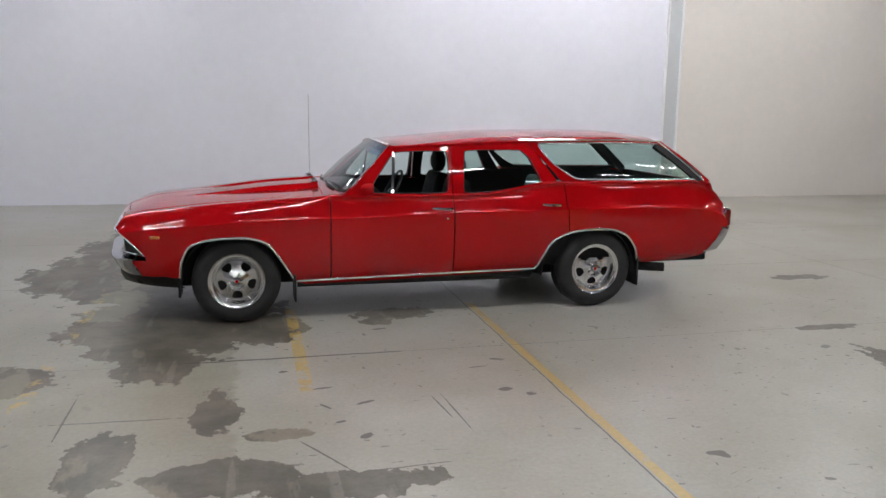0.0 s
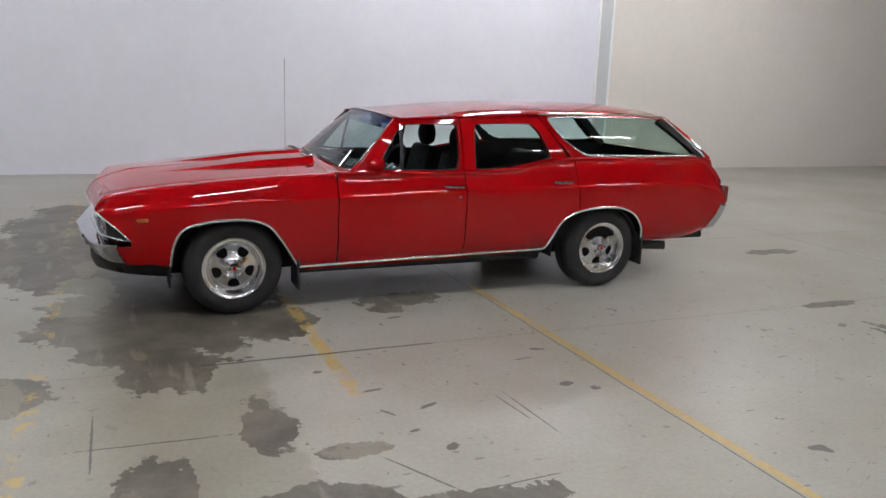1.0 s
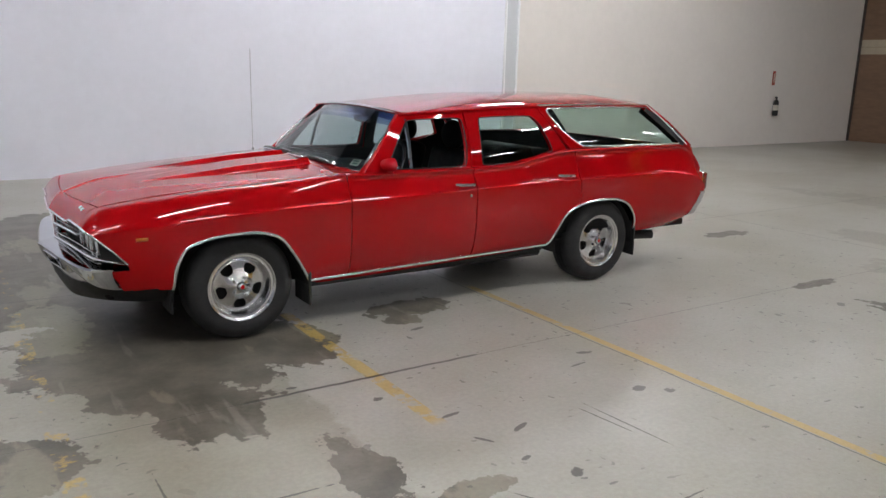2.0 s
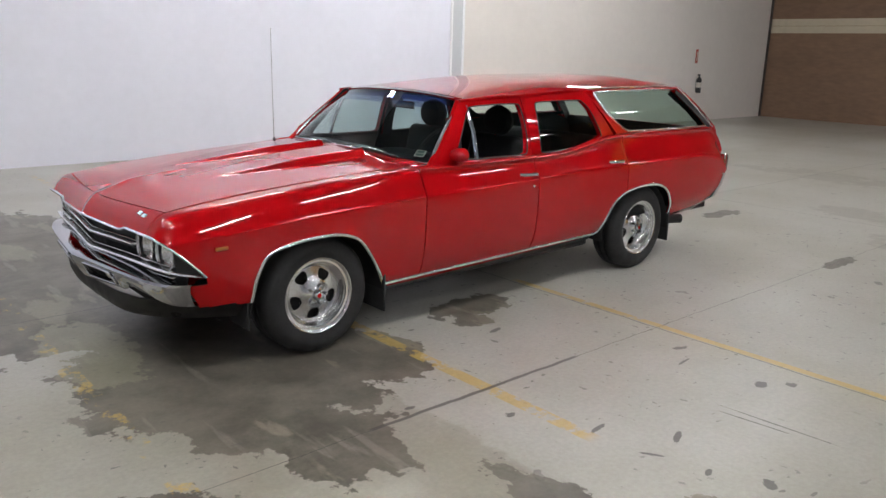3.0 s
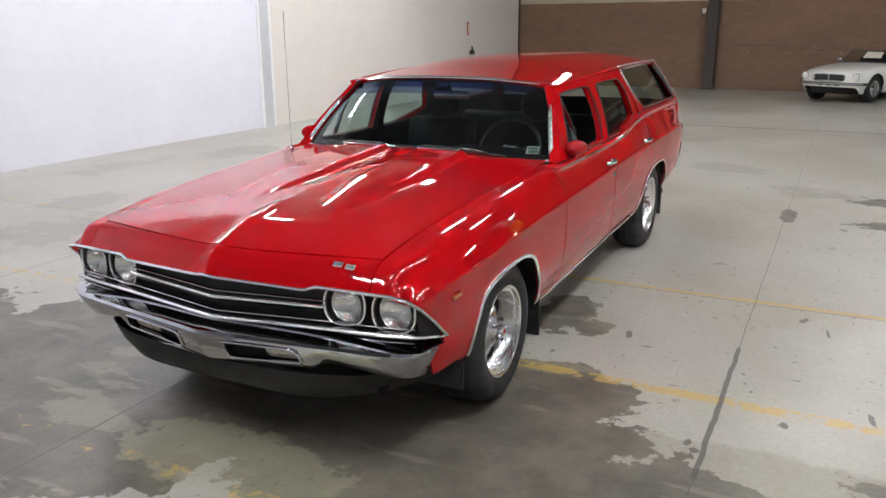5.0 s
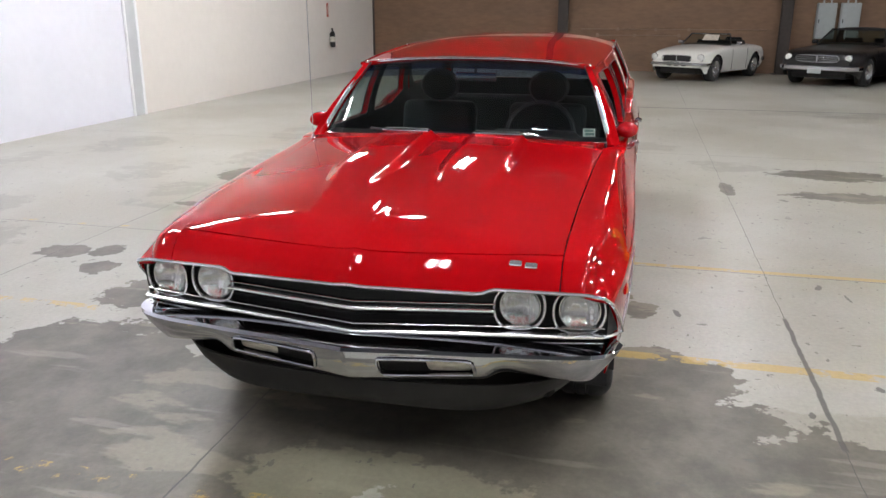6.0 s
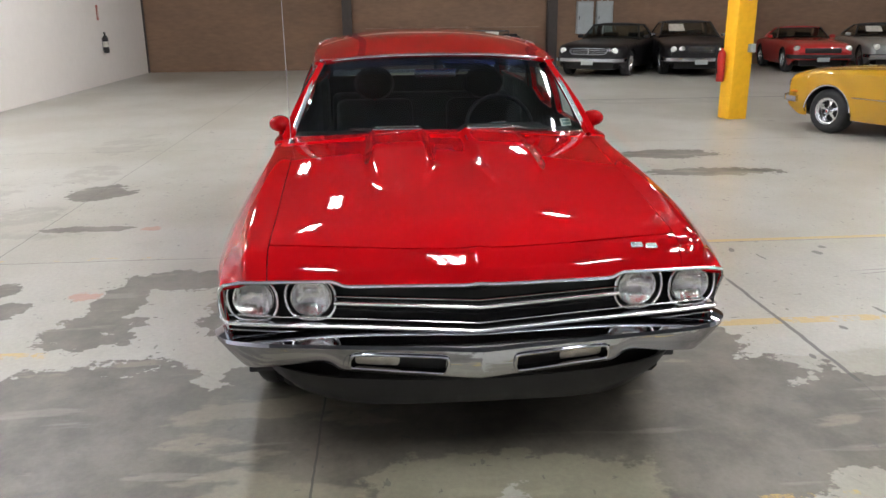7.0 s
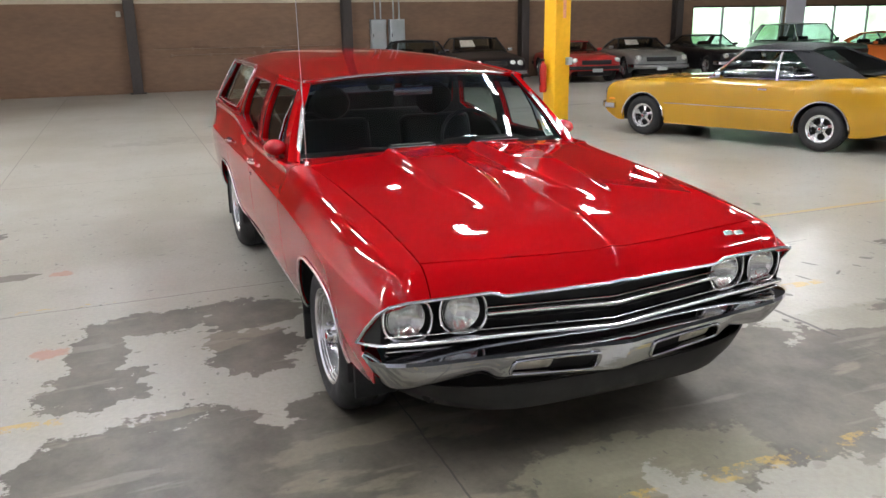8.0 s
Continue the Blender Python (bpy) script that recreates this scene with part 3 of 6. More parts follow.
# switch boxes and conduits on the block wall
for _y in (-5.625, -6.205):
    _b = thing("switch_box", (BRICK_X - 0.10, _y, 0.94), 0, "grey metal electrical cabinet on the block wall", "electrical box", "electrical boxes")
    part("cabinet", brick(-0.09, 0.09, -0.235, 0.235, 0, 0.91, 0.012), GREYBOX, _b)
    part("door", brick(-0.104, -0.091, -0.215, 0.215, 0.02, 0.89, 0.006), GREYBOX, _b)
    part("latch", brick(-0.118, -0.104, 0.17, 0.19, 0.40, 0.50, 0.004), BLACK, _b)
    for _o in (-0.1, 0.08):
        part("conduit", moved(lathe([(0.022, 0.9), (0.022, 4.64)], 12, "z"), Matrix.Translation((0.03, _o, 0))), GREYBOX, _b)
PIPE = grained(material("painted_conduit", (0.27, 0.18, 0.125), 0.6), 14, 0.15, 0.05, 0.08, 0.003)
for _z, _ya, _yb, _joints in ((1.15, 0.74, -4.3, (-0.28, -1.32, -2.2)), (0.985, 0.29, -1.97, (0.28, -0.75, -1.95))):
    _c = thing("wall_conduit", (BRICK_X - 0.02, 0, _z), 0, "thin painted conduit run along the block wall", "conduit", "wall conduits")
    part("pipe", sweep([(0, _ya, 0), (0, (_ya + _yb) / 2, 0.008), (0, _yb, 0)], ring_profile(0.013, None, 8)), PIPE, _c)
    for _y in _joints:
        part("junction_box", brick(-0.035, 0.018, _y - 0.04, _y + 0.04, -0.045, 0.045, 0.008), PIPE, _c)
_c = thing("alarm_box", (BRICK_X - 0.05, 1.52, 2.08), 0, "small white alarm box with a rusty pipe on the block wall", "alarm")
part("box", brick(-0.04, 0.045, -0.06, 0.06, -0.07, 0.07, 0.01), MILKY, _c)
part("pipe", sweep([(0.02, 0.03, 3.0), (0.02, 0.03, -0.9), (0.02, 0.03, -1.25)], ring_profile(0.022, None, 8)), grained(material("rusty_pipe", (0.16, 0.06, 0.04), 0.7), 20, 0.3), _c)

# ---- the red station wagon ----
# x from the front axle to the rear, y to the right side, z up
W = spline(-0.90, 0.855, -0.80, 0.885, -0.6, 0.92, -0.3, 0.94, 0, 0.945, 0.7, 0.938, 1.7, 0.935, 2.6, 0.945, 3.2, 0.945, 3.8, 0.925, 4.25, 0.875)
ZT = spline(-0.90, 0.700, -0.865, 0.735, -0.83, 0.794, -0.778, 0.842, -0.70, 0.858, -0.6, 0.871, -0.3, 0.905, 0, 0.93, 0.3, 0.951, 0.6, 0.969,
            0.75, 0.98, 1.7, 0.982, 2.0, 0.995, 2.4, 1.058, 2.62, 1.078, 3.0, 1.082, 3.82, 1.082, 3.95, 1.05, 4.07, 0.97, 4.17, 0.86, 4.25, 0.76)
ZC = spline(-0.9, 0.70, -0.6, 0.735, 0.3, 0.79, 1.13, 0.808, 2.53, 0.842, 3.6, 0.85, 4.05, 0.80, 4.25, 0.66)
YH = spline(-0.9, 0.715, -0.75, 0.715, 0.0, 0.735, 0.7, 0.775, 0.76, 0.83, 0.9, 0.845, 3.6, 0.845, 4.25, 0.80)
RZ = spline(-0.9, 0.30, 0.46, 0.285, 2.4, 0.33, 3.3, 0.365, 3.6, 0.37, 4.0, 0.41, 4.25, 0.60)


def side(x, q):
    """A point (y, z) of the body's skin at x, from the bonnet or window sill (q 0) over the shoulder down to the sill (q 1)."""
    x, q = np.broadcast_arrays(np.asarray(x, float), np.asarray(q, float))
    w, zt, yh, rz = W(x), ZT(x), YH(x), RZ(x)
    zc = np.minimum(ZC(x), zt - 0.09)
    lo = np.minimum(0.62, zc - 0.09)
    ys = [yh, yh + (w - yh) * 0.45, w - 0.060, w - 0.013, w, w - 0.012, w - 0.045, w - 0.10]
    zs = [zt, zt - 0.010, zt - 0.050, zc + 0.03, zc - 0.02, lo * 0.55 + zc * 0.1 + rz * 0.35, rz * 0.75 + lo * 0.25, rz]
    n = len(ys)
    ys = [2 * ys[0] - ys[1]] + ys + [2 * ys[-1] - ys[-2]]
    zs = [2 * zs[0] - zs[1]] + zs + [2 * zs[-1] - zs[-2]]
    ys, zs = np.stack(ys), np.stack(zs)
    k = np.clip(q * (n - 1), 0, n - 1.0001)
    i = k.astype(int)
    t = k - i

    def cr(c):
        a, b, d, e = (np.take_along_axis(c, (i + o)[None], 0)[0] for o in range(4))
        return 0.5 * (2 * b + (d - a) * t + (2 * a - 5 * b + 4 * d - e) * t**2 + (3 * b - a - 3 * d + e) * t**3)
    return cr(ys), cr(zs)


def q_at(x, z):
    x, z = np.broadcast_arrays(np.asarray(x, float), np.asarray(z, float))
    a, b = np.full(x.shape, 0.1), np.ones(x.shape)
    for _ in range(28):
        m = (a + b) / 2
        over = side(x, m)[1] > z
        a, b = np.where(over, m, a), np.where(over, b, m)
    return (a + b) / 2


def y_at(x, z):
    return side(x, q_at(x, z))[0]


# the lower rim of each panel: wheel arches and sills
ARCH_F = strew(chaikin([(-0.62, 0.39), (-0.41, 0.372), (-0.405, 0.38), (-0.395, 0.50), (-0.335, 0.628), (-0.15, 0.672), (0.09, 0.678), (0.235, 0.632),
                        (0.33, 0.50), (0.445, 0.31), (0.47, 0.296), (0.72, 0.29), (0.72, 0.2), (-0.62, 0.2)], 0.2, 2)[1:46], 400)
ARCH_R = strew(chaikin([(1.6, 0.325), (2.36, 0.342), (2.415, 0.350), (2.44, 0.43), (2.52, 0.585), (2.66, 0.655), (2.86, 0.682), (3.08, 0.675), (3.21, 0.62),
                        (3.29, 0.51), (3.325, 0.40), (3.345, 0.375), (3.6, 0.375), (3.6, 0.2), (1.6, 0.2)], 0.2, 2)[1:50], 400)


def low(x):
    x = np.asarray(x, float)
    rz = RZ(x)
    f, r = ARCH_F[ARCH_F[:, 1] > 0.28], ARCH_R[ARCH_R[:, 1] > 0.32]
    zf = np.interp(x, np.maximum.accumulate(f[:, 0]), f[:, 1], left=0.39, right=0)
    zr = np.interp(x, np.maximum.accumulate(r[:, 0]), r[:, 1], left=0, right=0)
    return np.maximum(rz, np.where(x < 0.5, zf, np.where((x > 2.3) & (x < 3.4), zr, 0)))


def xs_between(a, b, step=0.022, dense=()):
    xs = list(np.arange(a, b, step)) + [b]
    for c in dense:
        xs += list(np.linspace(c - 0.06, c + 0.06, 25))
    xs = np.array(sorted(x for x in set(np.round(xs, 4)) if a <= x <= b))
    return xs[np.concatenate([[True], np.diff(xs) > 0.002])]


def panel(x0, x1, dense=(), rows=34, q0=0.0, front=None, rear=None, zone=0.4, heights=False):
    """One skin panel between two seams; front and rear give the x of a slanting end for each level s."""
    xg = xs_between(x0, x1, 0.022, dense)
    s = np.linspace(0, 1, rows)
    X = np.repeat(xg[:, None], rows, 1)
    if front is not None:
        e = front(s)[None]
        if heights:
            e = np.full((1, rows), x0 + 0.1)
            for _ in range(12):
                e = 0.5 * e + 0.5 * front(side(e, q0 + s[None] * (q_at(e, low(e)) - q0))[1])
        k = np.clip((xg[:, None] - x0) / zone, 0, 1)
        X = np.where(k < 1, e + k * (x0 + zone - e), X)
    if rear is not None:
        e = rear(s)[None]
        k = np.clip((x1 - xg[:, None]) / zone, 0, 1)
        X = np.where(k < 1, e - k * (e - (x1 - zone)), X)
    qb = q_at(X, low(X))
    Q = q0 + s[None] * (qb - q0)
    Y, Z = side(X, Q)
    return sheet(np.stack([X, -Y, Z], 2), 0.012, (0, -1, 0.3))


wagon = thing("station_wagon", (0, 0, 0), 0, "glossy red four-door station wagon with chrome trim, parked on the concrete", "car")


def twice(name, geo, mat, label="", parent=None, angle=40):
    return part(name, geo, mat, parent or wagon, label, angle), part(name, mirrored(geo), mat, parent or wagon, label, angle)


fender_front = spline(0.38, -0.622, 0.50, -0.637, 0.556, -0.650, 0.63, -0.722, 0.705, -0.802, 0.742, -0.848, 0.765, -0.862)
fender = twice("front_fender", panel(-0.862, 0.708, (-0.40, 0.44), 44, 0, fender_front, None, 0.44, True), RED)
_z = np.linspace(0.395, 0.515, 14)
_xa = spline(0.395, -0.672, 0.47, -0.715, 0.548, -0.785)(_z)
_P = [[(x, -float(y_at(x, z)), z) for x in np.linspace(a, float(fender_front(z)) + 0.012, 8)] for a, z in zip(_xa, _z)]
_g = sheet(_P, 0.006, (0, -1, 0))
for _s, _f in enumerate(fender):
    part("fender_extension", _g if _s == 0 else mirrored(_g), RED, _f)
door_f = twice("front_door", panel(0.716, 1.688, (), 34), RED)
_rd = spline(0, 2.60, 0.3, 2.625, 1, 2.668)
door_r = twice("rear_door", panel(1.697, 2.64, (2.43,), 34, 0, None, _rd, 0.2), RED)
_qf = spline(0, 2.608, 0.3, 2.633, 1, 2.676)
_qr = spline(0, 4.12, 0.25, 4.17, 0.5, 4.195, 0.75, 4.16, 1, 3.99)
quarter = twice("quarter_panel", panel(2.64, 4.12, (3.32,), 36, 0, _qf, _qr, 0.3), RED)


# bonnet, nose and cowl
def deck(x, y):
    """Height of the bonnet's skin."""
    a = np.abs(y)
    z = ZT(x + 0.060 * (1 - np.clip(a / 0.72, 0, 1))) + (0.016 * (1 - a / 0.76) + 0.021 * (1 - (a / 0.76) ** 2)) * smooth(-0.86, -0.6, x)
    return z + 0.005 * np.exp(-(y / 0.03) ** 2) * smooth(-0.2, -0.7, x)


def bulge(x, y):
    a = np.abs(y)
    half = 0.05 + 0.085 * smooth(-0.55, 0.1, x)
    side_wall = 1 - smooth(half - 0.020, half + 0.030, np.abs(a - 0.24))
    return 0.034 * smooth(-0.5, 0.40, x) * side_wall


_v = np.linspace(-1, 1, 121)
_xf = lambda y: -0.832 + 0.082 * (np.abs(y) / 0.72) ** 1.5
_u = np.linspace(0, 1, 70)
_Y = np.repeat(_v[None], 70, 0)
_yy = _Y * 0.73
_X = _xf(_yy) + _u[:, None] * (0.662 - _xf(_yy))
_yy = _Y * (YH(_X) - 0.004)
bonnet = part("bonnet", sheet(np.stack([_X, _yy, deck(_X, _yy) + bulge(_X, _yy)], 2), 0.012, (0, 0, 1)), RED, wagon)
_u = np.linspace(0, 1, 16)
_Y = np.repeat(_v[None], 16, 0) * 0.711
def nose_x(y):
    """The lower front edge of the nose: it steps up over the paired lamps."""
    a = np.abs(y)
    return -0.920 + 0.057 * a / 0.72 + 0.009 * smooth(0.445, 0.50, a)


_x0 = nose_x(_Y)
_X = _x0 + _u[:, None] * (_xf(_Y) - 0.005 - _x0)
part("nose_panel", sheet(np.stack([_X, _Y, deck(_X, _Y)], 2), 0.012, (-1, 0, 1)), RED, wagon)
ws_low = lambda y: 0.722 + 0.050 * (np.abs(y) / 0.79) ** 2 + 0.088 * (np.abs(y) / 0.79) ** 5
_u = np.linspace(0, 1, 8)
_Y = np.repeat(_v[None], 8, 0) * 0.77
_X = 0.668 + _u[:, None] * (ws_low(_Y) + 0.01 - 0.668)
part("cowl", sheet(np.stack([_X, _Y, deck(np.full_like(_X, 0.67), _Y) + 0.05 * (_X - 0.668)], 2), 0.012, (0, 0, 1)), RED, wagon)

# greenhouse
YG = spline(1.1, 0.645, 1.25, 0.665, 1.7, 0.70, 2.4, 0.715, 3.2, 0.71, 3.65, 0.69)
ZG = spline(1.1, 1.335, 1.25, 1.347, 1.8, 1.375, 2.4, 1.398, 3.2, 1.405, 3.65, 1.395)


def gh(x, z):
    """Half-width of the cabin's side at x and height z."""
    x, z = np.asarray(x, float), np.asarray(z, float)
    k = np.clip((z - 0.975) / (ZG(x) - 0.975), -0.2, 1.1)
    return 0.848 + (YG(x) - 0.848) * k + 0.025 * np.sin(np.clip(k, 0, 1) * math.pi)


def on_side(pts, push=0.0):
    P = np.asarray(pts, float)
    return np.stack([P[:, 0], -(gh(P[:, 0], P[:, 1]) + push), P[:, 1]], 1)


def frame_ring(outer, inner, depth=0.035, cut=0.12):
    """A painted window surround between an outer and an inner outline, with the reveal round the opening."""
    o, i = chaikin(outer, 0.003, 3), chaikin(inner, cut, 3)
    a, b = on_side(o), on_side(i)
    c = on_side(i, -depth)
    d = on_side(o, -depth)
    return sheet(np.stack([d, a, b, c], 1), 0, (0, -1, 0), loop=True), i


FW_IN = [(1.005, 0.992), (1.235, 1.305), (1.672, 1.318), (1.662, 0.985)]
FW_OUT = [(0.83, 0.965), (1.195, 1.343), (1.690, 1.370), (1.690, 0.965)]
RW_IN = [(1.785, 0.985), (1.805, 1.322), (2.285, 1.326), (2.352, 1.265), (2.455, 1.068), (2.18, 1.0)]
RW_OUT = [(1.699, 0.965), (1.699, 1.371), (2.352, 1.395), (2.430, 1.290), (2.606, 1.05), (2.18, 0.965)]
QW_IN = [(2.425, 1.381), (3.575, 1.391), (3.945, 1.078), (2.75, 1.088), (2.56, 1.215)]
QW_OUT = [(2.358, 1.396), (3.60, 1.402), (3.99, 1.055), (2.64, 1.062), (2.437, 1.292)]
for _n, _o, _i, _own in (("window_frame", FW_OUT, FW_IN, door_f), ("window_frame", RW_OUT, RW_IN, door_r), ("quarter_window_frame", QW_OUT, QW_IN, quarter)):
    _g, _in = frame_ring(_o, _i, 0.035, 0.06)
    _bead = sweep(on_side(_in, 0.002), ring_profile(0.008 if _i is QW_IN else 0.004, None, 6), True, (0, -1, 0.3))
    _lin = sheet(np.stack([on_side(chaikin(_o, 0.003, 3), -0.039), on_side(_in, -0.039)], 1), 0.004, (0, 1, 0), loop=True)
    _c = _in.mean(0)
    _glass = sheet(np.stack([on_side(_c + (_in - _c) * k, -0.02) for k in np.linspace(1, 0.01, 10)], 1), 0, None, True)
    for _s, _d in enumerate(_own):
        _m = (lambda g: g) if _s == 0 else mirrored
        part(_n, _m(_g), RED, _d)
        part("window_bead", _m(_bead), BRIGHT if _i is QW_IN else BLACK, _d)
        part("window_lining", _m(_lin), VINYL, _d)
        if not (_i is FW_IN and _s == 0):
            part("window_pane", _m(_glass), GLASS, _d)
# black strip along the rear edge of the quarter windows
_strip = sweep(on_side(np.stack([np.linspace(3.552, 3.925, 12), np.linspace(1.378, 1.082, 12)], 1), 0.007), box_profile(0.075, 0.008, 0.3), False, (0, -1, 0.25))
for _s, _d in enumerate(quarter):
    part("edge_strip", _strip if _s == 0 else mirrored(_strip), BLACK, _d)
# vent window bar of the front doors
for _s, _d in enumerate(door_f):
    _g = sweep(on_side([(1.205, 0.985), (1.222, 1.15), (1.238, 1.305)], -0.012), box_profile(0.022, 0.02), False, (0, -1, 0))
    part("vent_bar", _g if _s == 0 else mirrored(_g), CHROME, _d)

# roof
_u, _v = np.linspace(0, 1, 50), np.linspace(-1, 1, 61)
_Y = np.repeat(_v[None], 50, 0)
ws_top = lambda v: 1.165 + 0.030 * np.abs(v) ** 2 + 0.060 * np.abs(v) ** 5
_x0 = ws_top(_Y)
_X = _x0 + _u[:, None] * (3.60 - 0.06 * np.abs(_Y) ** 2 - _x0)
_Z = ZG(_X) + 0.072 * (1 - np.abs(_Y) ** 3.0) * (0.52 + 0.48 * smooth(1.15, 2.1, _X)) * (0.6 + 0.4 * smooth(3.62, 3.2, _X))
part("roof", sheet(np.stack([_X, _Y * (YG(_X) + 0.004), _Z], 2), 0.025, (0, 0, 1)), RED, wagon)
_rail = [(x, -(float(YG(x)) + 0.012), float(ZG(x)) - 0.004) for x in np.linspace(1.19, 3.58, 60)]
twice("drip_rail", sweep(_rail, box_profile(0.02, 0.018, 0.3)), RED)
_rail = [(x, -(float(YG(x)) + 0.019), float(ZG(x)) + 0.004) for x in np.linspace(2.36, 3.57, 40)]
twice("rail_trim", sweep(_rail, box_profile(0.012, 0.014, 0.3)), BRIGHT)

# windscreen with its bright surround and pillars
def screen(u, v, push=0.0):
    """u up the glass, v across it from -1 to 1."""
    a = np.abs(v)
    xb, yb, zb = ws_low(v * 0.79), 0.79, 0.985 - 0.01 * a**2
    xt, yt, zt = ws_top(v) + 0.004, 0.64, 1.378 - 0.038 * a**2.5
    bow = 0.03 * np.sin(u * math.pi)
    return np.stack([xb + (xt - xb) * u - bow * 0.6 - push * 0.7, v * (yb + (yt - yb) * u), zb + (zt - zb) * u + bow * 0.35 + push * 0.7], -1)


_U, _V = np.meshgrid(np.linspace(0, 1, 14), np.linspace(-1, 1, 33), indexing="ij")
windscreen = part("windscreen", sheet(screen(_U, _V)), SCREEN, wagon)
_U, _V = np.meshgrid(np.linspace(0.78, 0.995, 5), np.linspace(-0.985, 0.985, 33), indexing="ij")
part("sun_band_edge", sheet(screen(_U, _V, -0.009)), sheer_glass("pale_blue_glass", (0.52, 0.58, 0.86)), windscreen)
_U, _V = np.meshgrid(np.linspace(0.87, 0.995, 4), np.linspace(-0.985, 0.985, 33), indexing="ij")
part("sun_band", sheet(screen(_U, _V, -0.006)), TINT, windscreen, "blue tinted sun band along the top of the glass")
_loop = np.concatenate([screen(np.zeros(30), np.linspace(-1, 1, 30), 0.004), screen(np.linspace(0, 1, 16)[1:], np.ones(15), 0.012),
                        screen(np.ones(30), np.linspace(1, -1, 30), 0.006)[1:], screen(np.linspace(1, 0, 16)[1:-1], -np.ones(14), 0.012)])
part("windscreen_trim", sweep(_loop, box_profile(0.017, 0.010, 0.3), True, (-0.7, 0, 0.7)), BRIGHT, windscreen)
_pil = [(0.835, -0.803, 0.965), (0.950, -0.766, 1.07), (1.102, -0.704, 1.212), (1.232, -0.650, 1.332)]
twice("a_pillar", sweep(bend(_pil, 12), box_profile(0.034, 0.030, 0.3), False, (-0.6, -0.5, 0.6)), RED)
for _s in (-1, 1):
    _t = np.linspace(0.0, 1.0, 14)
    part("pillar_trim", sweep(screen(_t, np.full(14, 1.012 * _s), 0.020), box_profile(0.015, 0.008, 0.35), False, (-0.7, 0.5 * _s, 0.6)), BRIGHT, windscreen)
# rear pillars, tailgate and rear glass
_dp = [(3.565, -0.69, 1.385), (3.78, -0.755, 1.235), (4.0, -0.815, 1.05)]
twice("rear_pillar", sweep(bend(_dp, 12), box_profile(0.06, 0.055, 0.25), False, (0.7, -0.3, 0.6)), RED)
twice("pillar_lining", sweep(bend([(x - 0.005, y + 0.036, z - 0.012) for x, y, z in _dp], 12), box_profile(0.085, 0.012, 0.25), False, (0, 1, 0.2)), VINYL)
twice("rear_pillar_trim", sweep(bend([(3.56, -0.712, 1.398), (3.745, -0.778, 1.25), (3.945, -0.842, 1.075)], 12), box_profile(0.022, 0.016, 0.3), False, (0.7, -0.5, 0.6)), BRIGHT)
_U, _V = np.meshgrid(np.linspace(0, 1, 8), np.linspace(-1, 1, 21), indexing="ij")
part("rear_glass", sheet(np.stack([3.99 - 0.40 * _U + 0.04 * (1 - _V**2), _V * (0.80 - 0.11 * _U), 1.04 + 0.36 * _U + 0.015 * (1 - _V**2)], 2)), GLASS, wagon)
_tg = spline(0, 4.02, 0.15, 4.06, 0.5, 4.18, 0.75, 4.19, 1, 4.02)
_Z = 1.05 - 0.62 * _U
part("tailgate_lining", sheet(np.stack([_tg(_U) - 0.035 + 0.03 * (1 - _V**2), _V * (0.82 - 0.02 * _U), _Z], 2), 0.004, (-1, 0, 0)), VINYL, wagon)
part("tailgate", sheet(np.stack([_tg(_U) + 0.03 * (1 - _V**2), _V * (0.84 - 0.02 * _U), _Z], 2), 0.02, (1, 0, 0)), RED, wagon)


